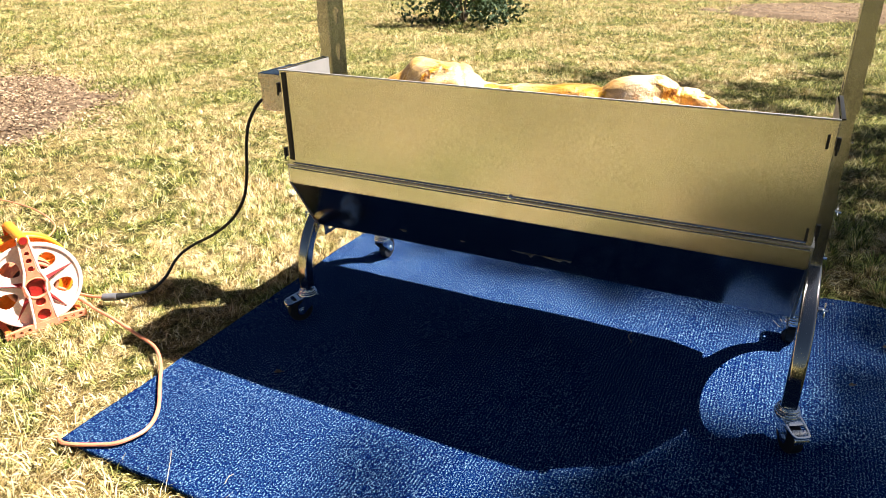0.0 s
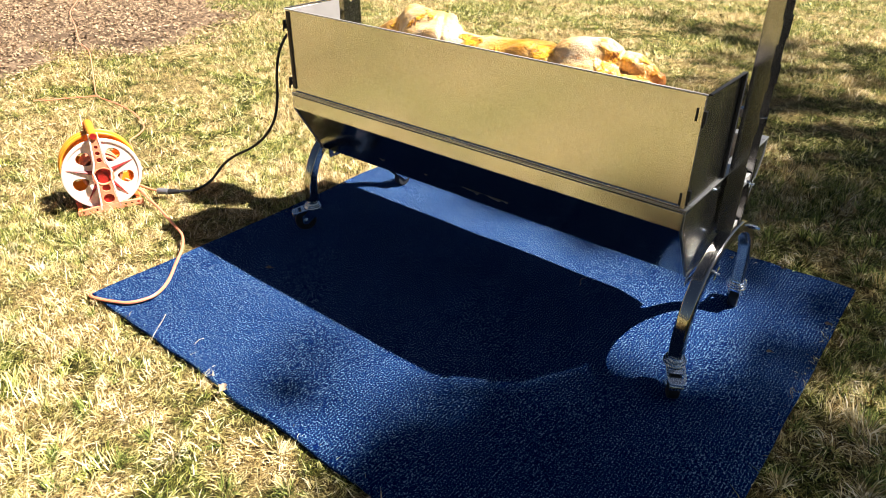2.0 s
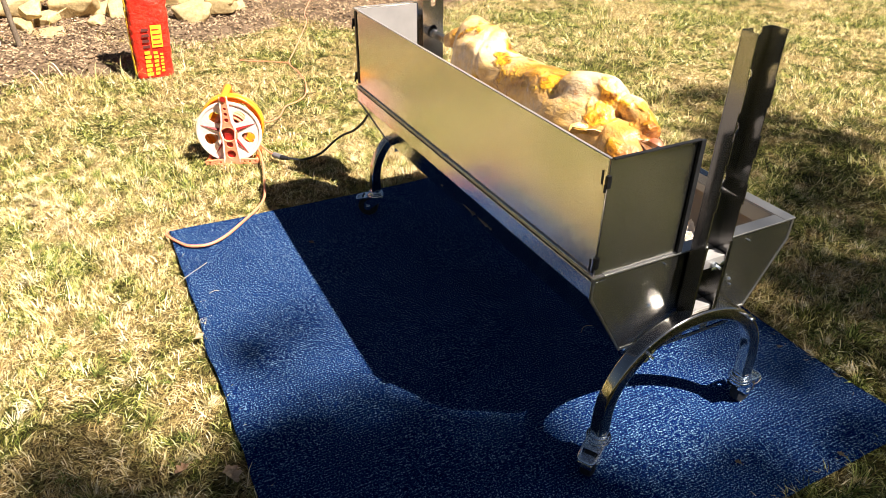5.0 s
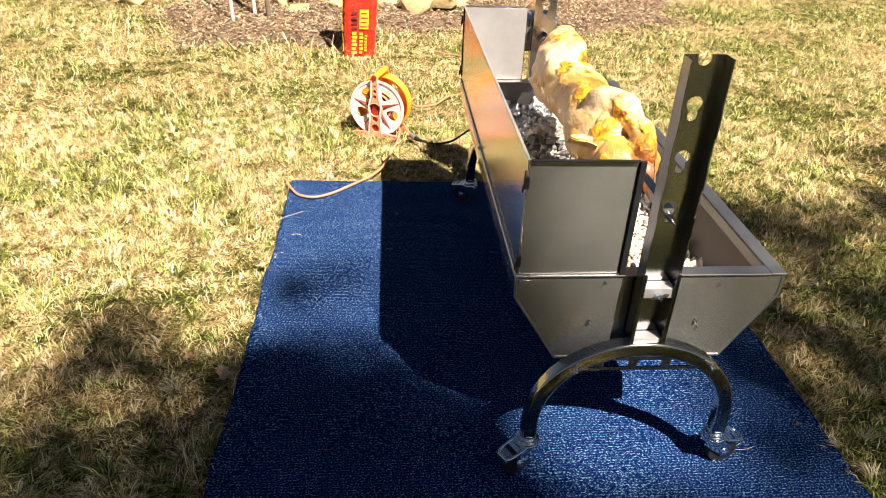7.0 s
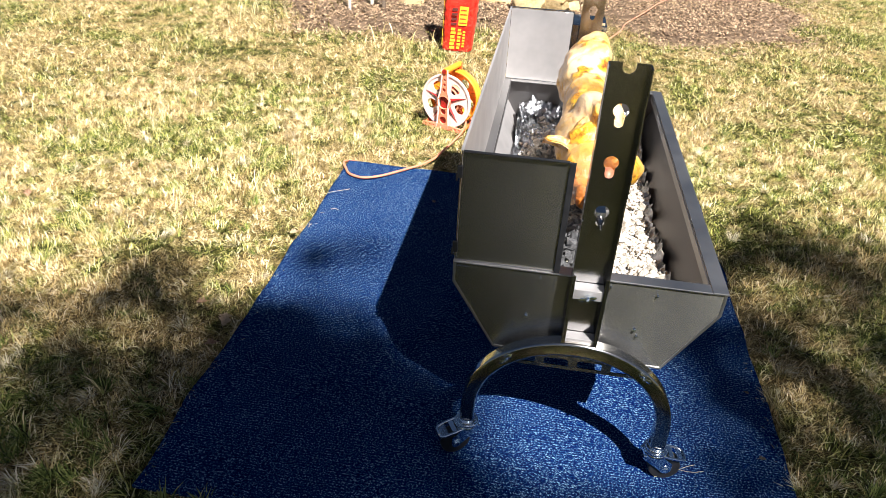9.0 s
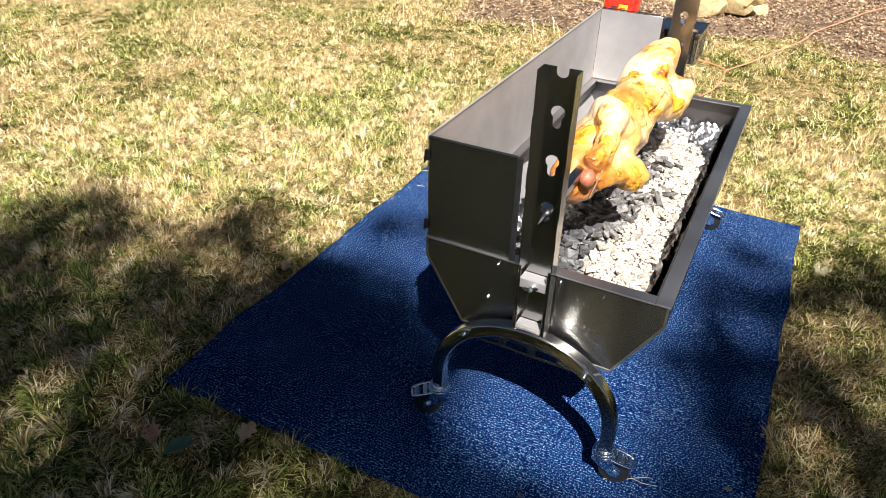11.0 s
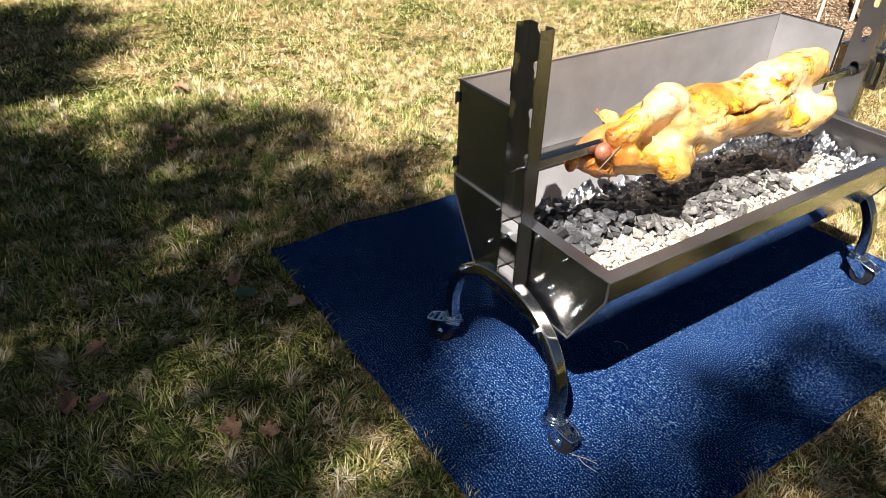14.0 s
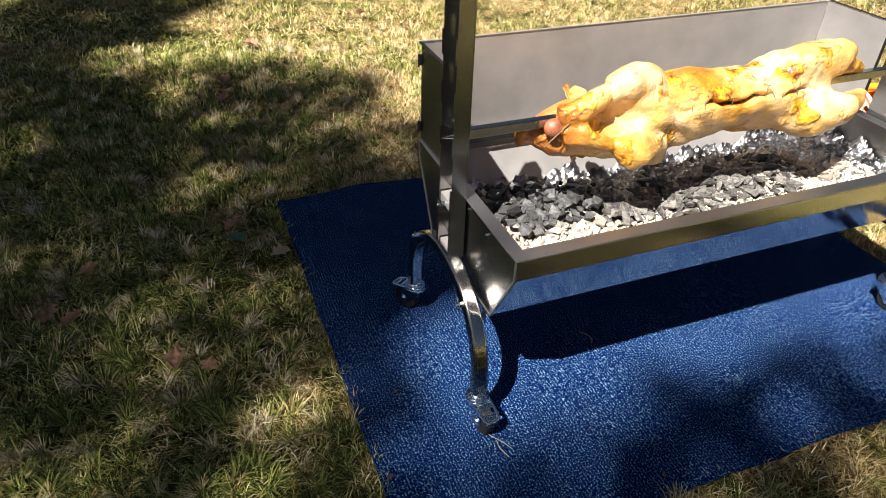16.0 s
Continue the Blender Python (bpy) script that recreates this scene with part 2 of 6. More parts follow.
def lawn_material():
    """Matted thatch: fine straws lying in three wandering directions over darker soil, the shade in the gaps painted
    in.
    """
    m, nodes, links, shader = material("lawn_thatch", 0.95, 0.0, 0.1)
    at = coords(nodes, links)
    bend = nodes.new("ShaderNodeTexNoise")
    bend.inputs["Scale"].default_value, bend.inputs["Detail"].default_value = 7.0, 3.0
    links.new(at, bend.inputs["Vector"])
    warp = nodes.new("ShaderNodeVectorMath")
    warp.operation = "MULTIPLY_ADD"
    warp.inputs[1].default_value = (0.16, 0.16, 0.0)
    links.new(bend.outputs["Color"], warp.inputs[0]), links.new(at, warp.inputs[2])
    straw = None
    for angle, size in ((0.3, 46), (1.35, 38), (2.45, 42)):
        turned, long = nodes.new("ShaderNodeMapping"), nodes.new("ShaderNodeMapping")
        turned.inputs["Rotation"].default_value = (0, 0, angle)
        long.inputs["Scale"].default_value = (1, 8, 1)
        links.new(warp.outputs[0], turned.inputs[0]), links.new(turned.outputs[0], long.inputs[0])
        own = noisy(nodes, links, long.outputs[0], size, 2, 0.55)
        if straw is None:
            straw = own
        else:
            top = nodes.new("ShaderNodeMath")
            top.operation = "MAXIMUM"
            links.new(straw, top.inputs[0]), links.new(own, top.inputs[1])
            straw = top.outputs[0]
    patch, tuft = noisy(nodes, links, at, 1.6, 5), noisy(nodes, links, at, 9, 4)
    both = greener(nodes, links, at, blend(nodes, links, 0.5, patch, tuft))
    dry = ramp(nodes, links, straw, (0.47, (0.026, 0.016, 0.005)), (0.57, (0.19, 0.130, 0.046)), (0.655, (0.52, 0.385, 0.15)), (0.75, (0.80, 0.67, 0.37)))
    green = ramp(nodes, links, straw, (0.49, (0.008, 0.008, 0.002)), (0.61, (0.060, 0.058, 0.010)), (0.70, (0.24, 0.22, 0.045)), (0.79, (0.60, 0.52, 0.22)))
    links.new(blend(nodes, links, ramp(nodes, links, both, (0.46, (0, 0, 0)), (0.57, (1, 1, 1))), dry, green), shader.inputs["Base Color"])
    relief(nodes, links, shader, straw, 1.0, 0.02)
    return m


def blade_material():
    m, nodes, links, shader = material("grass_blade", 0.75, 0.0, 0.2)
    at = coords(nodes, links)
    geo = nodes.new("ShaderNodeNewGeometry")
    own = geo.outputs["Random Per Island"]
    dry = ramp(nodes, links, own, (0.0, (0.08, 0.050, 0.016)), (0.24, (0.33, 0.217, 0.076)), (0.60, (0.74, 0.537, 0.225)), (1.0, (0.94, 0.80, 0.525)))
    green = ramp(nodes, links, own, (0.0, (0.016, 0.022, 0.003)), (0.40, (0.165, 0.198, 0.028)), (0.72, (0.47, 0.43, 0.11)), (1.0, (0.90, 0.79, 0.44)))
    patch, tuft = noisy(nodes, links, at, 1.6, 5), noisy(nodes, links, at, 9, 4)
    mix = nodes.new("ShaderNodeMath")
    mix.operation = "ADD"
    links.new(patch, mix.inputs[0]), links.new(tuft, mix.inputs[1])
    half = nodes.new("ShaderNodeMath")
    half.operation = "MULTIPLY"
    half.inputs[1].default_value = 0.5
    links.new(mix.outputs[0], half.inputs[0])
    lush = greener(nodes, links, at, half.outputs[0])
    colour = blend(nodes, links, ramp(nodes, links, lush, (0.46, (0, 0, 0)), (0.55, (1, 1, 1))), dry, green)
    # tufts of bleached and of weathered straw
    clump = ramp(nodes, links, noisy(nodes, links, at, 17, 3), (0.36, (0.56, 0.54, 0.46)), (0.52, (1, 1, 1)), (0.66, (1.14, 1.16, 1.22)))
    links.new(blend(nodes, links, 1.0, colour, clump, "MULTIPLY"), shader.inputs["Base Color"])
    return m


def tuft_material():
    """Each tuft is mostly green, dun or bleached as a whole; its blades vary a little."""
    m, nodes, links, shader = material("grass_tuft", 0.75, 0.0, 0.2)
    at = coords(nodes, links)
    own = nodes.new("ShaderNodeNewGeometry").outputs["Random Per Island"]
    whole = greener(nodes, links, at, noisy(nodes, links, at, 9.5, 2))
    green = ramp(nodes, links, own, (0.0, (0.014, 0.021, 0.004)), (0.45, (0.115, 0.150, 0.024)), (1.0, (0.42, 0.44, 0.12)))
    dun = ramp(nodes, links, own, (0.0, (0.05, 0.034, 0.010)), (0.45, (0.32, 0.24, 0.075)), (1.0, (0.82, 0.67, 0.34)))
    pale = ramp(nodes, links, own, (0.0, (0.20, 0.15, 0.07)), (0.45, (0.60, 0.50, 0.29)), (1.0, (0.88, 0.80, 0.58)))
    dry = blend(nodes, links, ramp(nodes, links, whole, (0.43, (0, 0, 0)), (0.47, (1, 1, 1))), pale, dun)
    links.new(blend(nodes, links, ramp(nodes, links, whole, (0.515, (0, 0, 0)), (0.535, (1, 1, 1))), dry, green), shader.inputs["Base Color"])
    return m


def mulch_material(name, dark, light):
    m, nodes, links, shader = material(name, 0.9, 0.0, 0.15)
    geo = nodes.new("ShaderNodeNewGeometry")
    links.new(ramp(nodes, links, geo.outputs["Random Per Island"], (0, dark), (0.6, tuple((a + b) / 2 for a, b in zip(dark, light))), (1, light)), shader.inputs["Base Color"])
    return m


DUSTY = mottled("dull_heated_steel", (0.44, 0.415, 0.40), (0.49, 0.46, 0.44), 2, 9, 0.5, 0.55, bump=0)


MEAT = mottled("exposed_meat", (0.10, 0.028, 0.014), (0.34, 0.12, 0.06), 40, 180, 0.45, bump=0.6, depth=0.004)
TWINE = mottled("scorched_twine", (0.10, 0.06, 0.03), (0.24, 0.16, 0.09), 60, 300, 0.8, bump=0.3)


FOIL, SKIN, CARPET, LAWN, BLADE, TUFT = foil_material(), roast_material(), carpet_material(), lawn_material(), blade_material(), tuft_material()
CHIP = mulch_material("bark_chip", (0.070, 0.042, 0.025), (0.56, 0.385, 0.235))
SOIL = mottled("mulch_soil", (0.07, 0.045, 0.028), (0.24, 0.165, 0.105), 8, 60, 0.95, spec=0.1, bump=0.8, depth=0.01)


# ---- builders ----
def finish(name, bm, mat, parent=None, label="", smooth=40):
    me = bpy.data.meshes.new(name)
    if smooth:
        for f in bm.faces:
            f.smooth = True
        for e in bm.edges:
            e.smooth = len(e.link_faces) == 2 and e.calc_face_angle(4) < radians(smooth)
    bm.to_mesh(me)
    bm.free()
    for one in mat if isinstance(mat, (list, tuple)) else (mat,):
        me.materials.append(one)
    ob = new(name, me)
    if smooth and len(me.polygons) < 3000:
        # broad faces stay flat, only the rounded edges shade round
        ob.modifiers.new("flat_faces", "WEIGHTED_NORMAL").keep_sharp = True
    if parent:
        ob.parent = parent
    if label:
        ob["label"] = label
    return ob


def part(name, bm, mat, parent, label="", smooth=40):
    return finish(name, bm, mat, parent, label, smooth)


def empty(name, label, category, at=(0, 0, 0), group="", kind=""):
    ob = new(name)
    ob.empty_display_size = 0.05
    ob.location = at
    return tagged(ob, label, category, group, kind)


def soup(name, verts, faces, mat, parent=None):
    """A mesh from numpy arrays, all faces with the same number of corners."""
    me = bpy.data.meshes.new(name)
    n, k = faces.shape
    me.vertices.add(len(verts)), me.loops.add(n * k), me.polygons.add(n)
    me.vertices.foreach_set("co", np.ascontiguousarray(verts, dtype=np.float32).ravel())
    me.loops.foreach_set("vertex_index", np.ascontiguousarray(faces, dtype=np.int32).ravel())
    me.polygons.foreach_set("loop_start", np.arange(0, n * k, k, dtype=np.int32))
    me.update(calc_edges=True)
    me.materials.append(mat)
    ob = new(name, me)
    if parent:
        ob.parent = parent
    return ob


def box(lo, hi, bevel=0.0, segments=2, bm=None):
    own = bmesh.new()
    bmesh.ops.create_cube(own, size=1)
    lo, hi = Vector(lo), Vector(hi)
    for v in own.verts:
        v.co = Vector([(a + b) / 2 + c * (b - a) for a, b, c in zip(lo, hi, v.co)])
    if bevel:
        bmesh.ops.bevel(own, geom=own.edges[:], offset=bevel, segments=segments, affect="EDGES", profile=0.5)
    return join(bm, own)


def join(bm, own):
    if bm is None:
        return own
    me = bpy.data.meshes.new("piece")
    own.to_mesh(me)
    own.free()
    bm.from_mesh(me)
    bpy.data.meshes.remove(me)
    return bm


def rod(a, b, r, r2=None, sides=16, bevel=0.0, bm=None):
    own = bmesh.new()
    a, b = Vector(a), Vector(b)
    m = Matrix.Translation((a + b) / 2) @ (b - a).to_track_quat("Z", "Y").to_matrix().to_4x4()
    bmesh.ops.create_cone(own, cap_ends=True, segments=sides, radius1=r, radius2=r if r2 is None else r2, depth=(b - a).length, matrix=m)
    if bevel:
        ring = [e for e in own.edges if any(len(f.verts) > 4 for f in e.link_faces)]
        bmesh.ops.bevel(own, geom=ring, offset=bevel, segments=2, affect="EDGES", profile=0.5)
    return join(bm, own)


def ball(at, size, turn=None, sub=2, bm=None):
    own = bmesh.new()
    m = Matrix.Translation(at) @ (turn.to_4x4() if turn else Matrix()) @ Matrix.Diagonal((*size, 1))
    bmesh.ops.create_icosphere(own, subdivisions=sub, radius=1, matrix=m)
    return join(bm, own)


def plate(outline, holes, thick, to_world, bm=None):
    """A flat plate with holes: outline and holes in 2D, raised by thick, then carried by to_world."""
    own = bmesh.new()
    for loop in (outline, *holes):
        ring = [own.verts.new((x, y, 0)) for x, y in loop]
        for a, b in zip(ring, ring[1:] + ring[:1]):
            own.edges.new((a, b))
    bmesh.ops.triangle_fill(own, use_beauty=True, use_dissolve=False, edges=own.edges[:], normal=(0, 0, 1))
    made = bmesh.ops.extrude_face_region(own, geom=own.faces[:])
    for v in made["geom"]:
        if isinstance(v, bmesh.types.BMVert):
            v.co.z += thick
    bmesh.ops.recalc_face_normals(own, faces=own.faces[:])
    own.transform(to_world)
    return join(bm, own)


def circle(x, y, r, n=14, a0=0.0, a1=2 * math.pi):
    full = abs(a1 - a0 - 2 * math.pi) < 1e-6
    return [(x + r * math.cos(a0 + (a1 - a0) * i / (n if full else n - 1)), y + r * math.sin(a0 + (a1 - a0) * i / (n if full else n - 1))) for i in range(n)]


def smooth_line(points, per=8):
    """A Catmull-Rom line through the points."""
    p = [Vector(q) for q in points]
    p = [2 * p[0] - p[1]] + p + [2 * p[-1] - p[-2]]
    out = []
    for a, b, c, d in zip(p, p[1:], p[2:], p[3:]):
        for i in range(per):
            t = i / per
            out.append(0.5 * (2 * b + (c - a) * t + (2 * a - 5 * b + 4 * c - d) * t * t + (3 * b - a - 3 * c + d) * t ** 3))
    return out + [p[-2]]


def tube(line, section, bm=None, closed_ends=True, radii=None):
    """Sweeps a 2D section along a line, with no twist."""
    own = bmesh.new()
    line = [Vector(q) for q in line]
    side = None
    rings = []
    for i, q in enumerate(line):
        way = (line[min(i + 1, len(line) - 1)] - line[max(i - 1, 0)]).normalized()
        if side is None:
            side = way.cross(Vector((0, 0, 1)) if abs(way.z) < 0.9 else Vector((1, 0, 0))).normalized()
        side = (side - way * side.dot(way)).normalized()
        up = side.cross(way)
        k = radii[i] if radii else 1.0
        rings.append([own.verts.new(q + side * x * k + up * y * k) for x, y in section])
    n = len(section)
    for a, b in zip(rings, rings[1:]):
        for i in range(n):
            own.faces.new((a[i], a[(i + 1) % n], b[(i + 1) % n], b[i]))
    if closed_ends:
        own.faces.new(rings[0][::-1]), own.faces.new(rings[-1])
    bmesh.ops.recalc_face_normals(own, faces=own.faces[:])
    return join(bm, own)


def rounded_square(half, r, n=4):
    out = []
    for cx, cy, a in ((1, 1, 0), (-1, 1, 90), (-1, -1, 180), (1, -1, 270)):
        out += [(cx * (half - r) + r * math.cos(radians(a + 90 * i / n)), cy * (half - r) + r * math.sin(radians(a + 90 * i / n))) for i in range(n + 1)]
    return out


def surface_net(field, lo, hi, step):
    """Vertices and quads of the zero surface of field(x, y, z), which is negative inside."""
    axes = [np.arange(a, b + step, step) for a, b in zip(lo, hi)]
    g = np.stack(np.meshgrid(*axes, indexing="ij"), -1)
    v = field(g[..., 0], g[..., 1], g[..., 2])
    inside = v < 0
    total, count = np.zeros([n - 1 for n in v.shape] + [3]), np.zeros([n - 1 for n in v.shape])
    corners = list(np.ndindex(2, 2, 2))
    cut = lambda arr, c: arr[tuple(slice(k, k + n - 1) for k, n in zip(c, v.shape))]
    for c in corners:
        for ax in range(3):
            if c[ax] == 0:
                d = tuple(k + (i == ax) for i, k in enumerate(c))
                a, b = cut(v, c), cut(v, d)
                cross = cut(inside, c) != cut(inside, d)
                t = np.where(cross, a / np.where(cross, a - b, 1), 0)
                p = cut(g, c) + t[..., None] * (cut(g, d) - cut(g, c))
                total += np.where(cross[..., None], p, 0)
                count += cross
    live = count > 0
    index = np.full(live.shape, -1)
    index[live] = np.arange(live.sum())
    verts = total[live] / count[live][:, None]
    faces = []
    for ax in range(3):
        o1, o2 = (ax + 1) % 3, (ax + 2) % 3
        sl = [slice(1, -1)] * 3
        sl[ax] = slice(0, -1)
        first = inside[tuple(sl)]
        sl2 = list(sl)
        sl2[ax] = slice(1, None)
        second = inside[tuple(sl2)]
        for flip, hit in ((False, first & ~second), (True, ~first & second)):
            at = np.argwhere(hit)
            at[:, o1] += 1
            at[:, o2] += 1
            quad = []
            for d1, d2 in ((-1, -1), (0, -1), (0, 0), (-1, 0)):
                q = at.copy()
                q[:, o1] += d1
                q[:, o2] += d2
                quad.append(index[tuple(q.T)])
            quad = np.stack(quad, 1)
            faces.append(quad[:, ::-1] if flip else quad)
    return verts, np.concatenate(faces)


def wavy(x, y, seed=0.0):
    """Cheap smooth noise for arrays, about -1 to 1."""
    return (np.sin(1.7 * x + 2.3 * y + seed) + np.sin(-2.9 * x + 1.3 * y + 1.7 * seed + 1) + np.sin(4.1 * x + 3.7 * y + 2.3 * seed + 2) * 0.6 + np.sin(7.3 * x - 5.9 * y + seed * 3 + 4) * 0.4) / 3


# ---- ground ----
CX0, CX1, CY0, CY1 = -1.630, 0.328, -0.728, 0.922   # the carpet's edges
BEDS = ((-5.85, 1.45, 1.40, 1.10), (-4.85, -1.45, 0.95, 0.75), (-5.5, -0.2, 1.1, 1.0), (-4.35, -0.85, 0.45, 0.36), (1.2, 10.2, 2.6, 1.3), (-7.2, -0.6, 2.2, 3.2))


def in_bed(x, y):
    x, y = np.asarray(x, float), np.asarray(y, float)
    wob = 0.16 * wavy(2.2 * x, 2.2 * y)
    return np.max([1 - np.hypot((x - a) / ra, (y - b) / rb) for a, b, ra, rb in BEDS], 0) + wob


def make_ground():
    n = 161
    lin = np.linspace(-1, 1, n)
    axis = np.sign(lin) * (np.abs(lin) * 12 + np.abs(lin) ** 6 * 300)
    x, y = np.meshgrid(axis - 2, axis + 1, indexing="ij")
    z = 0.012 * wavy(1.1 * x, 1.3 * y) - 0.014
    z = np.where((x > CX0 - 0.3) & (x < CX1 + 0.3) & (y > CY0 - 0.3) & (y < CY1 + 0.3), -0.006, z)
    idx = np.arange(n * n).reshape(n, n)
    quads = np.stack([idx[:-1, :-1], idx[1:, :-1], idx[1:, 1:], idx[:-1, 1:]], -1).reshape(-1, 4)
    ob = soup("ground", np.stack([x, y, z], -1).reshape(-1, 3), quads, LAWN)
    ob.data.polygons.foreach_set("use_smooth", np.ones(len(quads), bool))
    return tagged(ob, "matted straw-coloured spring lawn with green patches", "lawn", kind="structure")


def blades(name, zone, skip, density, length, width, fancy, seed, label):
    """Grass as one object: bent blades that lie mostly flat."""
    rng = np.random.default_rng(seed)
    x0, x1, y0, y1 = zone
    n = int((x1 - x0) * (y1 - y0) * density)
    p = np.stack([rng.uniform(x0, x1, n), rng.uniform(y0, y1, n)], 1)
    a, b, c, d = skip
    keep = ~((p[:, 0] > a) & (p[:, 0] < b) & (p[:, 1] > c) & (p[:, 1] < d))
    keep &= (in_bed(p[:, 0], p[:, 1]) + rng.normal(0, 0.22, n) < 0) | (rng.random(n) < 0.30)
    keep &= rng.random(n) < 0.82 + 0.25 * wavy(7 * p[:, 0], 7 * p[:, 1], 3)
    p = p[keep]
    n = len(p)
    tuft = wavy(1.9 * p[:, 0], 2.1 * p[:, 1], 5)
    head = 5.0 * wavy(9 * p[:, 0], 9 * p[:, 1], 1) + 3.0 * wavy(31 * p[:, 0], 27 * p[:, 1], 4) + rng.normal(0, 0.75, n)
    size = length * rng.uniform(0.55, 1.35, n) * (1 + 0.25 * tuft)
    rise = np.radians(np.clip(rng.normal(26 + 12 * tuft, 18, n), 3, 80))
    way = np.stack([np.cos(head), np.sin(head)], 1)
    side = np.stack([-way[:, 1], way[:, 0]], 1) * (width * rng.uniform(0.6, 1.3, n) / 2)[:, None]
    base = np.concatenate([p, np.full((n, 1), -0.012)], 1)
    s3 = np.concatenate([side, np.zeros((n, 1))], 1)
    up = lambda f, k: base + np.concatenate([way * (size * f * np.cos(rise))[:, None], (size * k * np.sin(rise))[:, None]], 1)
    i = np.arange(n)
    if fancy:
        mid, tip = up(0.5, 0.66), up(1.0, 0.86)
        verts = np.concatenate([base - s3, base + s3, mid - s3 * 0.8, mid + s3 * 0.8, tip])
        faces = np.concatenate([np.stack([i, i + n, i + 3 * n], 1), np.stack([i, i + 3 * n, i + 2 * n], 1), np.stack([i + 2 * n, i + 3 * n, i + 4 * n], 1)])
    else:
        verts = np.concatenate([base - s3, base + s3, up(1.0, 0.9)])
        faces = np.stack([i, i + n, i + 2 * n], 1)
    return tagged(soup(name, verts, faces, BLADE), label, "grass", kind="stuff")


ground = make_ground()
GRASS = "short dry straw-coloured grass with green blades, matted and uneven"
NEAR, MIDDLE, FAR, FAREST = (-2.5, 1.3, -2.6, 1.9), (-7.5, 2.2, -5.5, 6.5), (-12, 4, -8, 13), (-22, 9, -16, 18)
blades("grass", NEAR, (CX0 + 0.012, CX1 - 0.012, CY0 + 0.012, CY1 - 0.012), 27000, 0.038, 0.0026, True, 1, GRASS)
blades("grass", NEAR, (CX0 - 0.01, CX1 + 0.01, CY0 - 0.01, CY1 + 0.01), 1300, 0.058, 0.0030, True, 4, "longer pale dry grass blades lying over the short lawn")


def tufts(zone, skip, spacing, tall, seed):
    """Taller tufts whose blades fan out from their crowns, among the short lawn."""
    rng = np.random.default_rng(seed)
    gx, gy = np.meshgrid(np.arange(zone[0], zone[1], spacing), np.arange(zone[2], zone[3], spacing), indexing="ij")
    c = np.stack([gx.ravel(), gy.ravel()], 1) + rng.uniform(-0.5, 0.5, (gx.size, 2)) * spacing
    c = c[~((c[:, 0] > skip[0]) & (c[:, 0] < skip[1]) & (c[:, 1] > skip[2]) & (c[:, 1] < skip[3])) & (rng.random(len(c)) < 0.75)]
    per = 64
    big = np.repeat(rng.uniform(0.7, 1.25, len(c)), per)
    c = np.repeat(c, per, 0)
    n = len(c)
    head = np.repeat(rng.uniform(0, 2 * np.pi, n // per), per) + rng.normal(0, 1.15, n)
    out = np.stack([np.cos(head), np.sin(head)], 1)
    base = c + out * rng.uniform(0, 0.014, n)[:, None] + rng.normal(0, 0.007, (n, 2))
    size = tall * big * rng.uniform(0.5, 1.3, n)
    rise = np.radians(np.clip(rng.normal(38, 18, n), 8, 85))
    side = np.stack([-out[:, 1], out[:, 0]], 1) * (0.055 * tall * rng.uniform(0.6, 1.3, n) / 2)[:, None]
    at3 = lambda f, k, w: np.concatenate([base + out * (size * f * np.cos(rise))[:, None] + side * w, (-0.008 + size * k * np.sin(rise))[:, None]], 1)
    i = np.arange(n)
    verts = np.concatenate([at3(0, 0, -1), at3(0, 0, 1), at3(0.5, 0.68, -0.8), at3(0.5, 0.68, 0.8), at3(1.05, 0.86, 0)])
    faces = np.concatenate([np.stack([i, i + n, i + 3 * n], 1), np.stack([i, i + 3 * n, i + 2 * n], 1), np.stack([i + 2 * n, i + 3 * n, i + 4 * n], 1)])
    return tagged(soup("grass_tufts", verts, faces, TUFT), "coarse green and bleached grass tufts standing in the lawn", "grass", kind="stuff")


tufts((0.0, 1.5, -2.6, 1.9), (-9, CX1 + 0.02, CY0 - 0.02, CY1 + 0.02), 0.075, 0.062, 31)
tufts((-2.5, 0.0, -2.6, -0.6), (CX0 - 0.02, CX1 + 0.02, CY0 - 0.02, CY1 + 0.02), 0.13, 0.045, 32)
tufts((-2.5, 0.0, 0.6, 1.9), (CX0 - 0.02, CX1 + 0.02, CY0 - 0.02, CY1 + 0.02), 0.13, 0.045, 33)
blades("dry_stalks", (-5.6, -3.6, -2.6, -0.3), (0, 0, 0, 0), 520, 0.15, 0.0045, True, 6, "long dry grass stalks fringing the mulch bed")
blades("grass", MIDDLE, NEAR, 8200, 0.048, 0.0040, False, 2, GRASS)
blades("grass", FAR, MIDDLE, 2500, 0.056, 0.0068, False, 3, GRASS)
blades("grass", FAREST, FAR, 420, 0.075, 0.011, False, 5, GRASS)


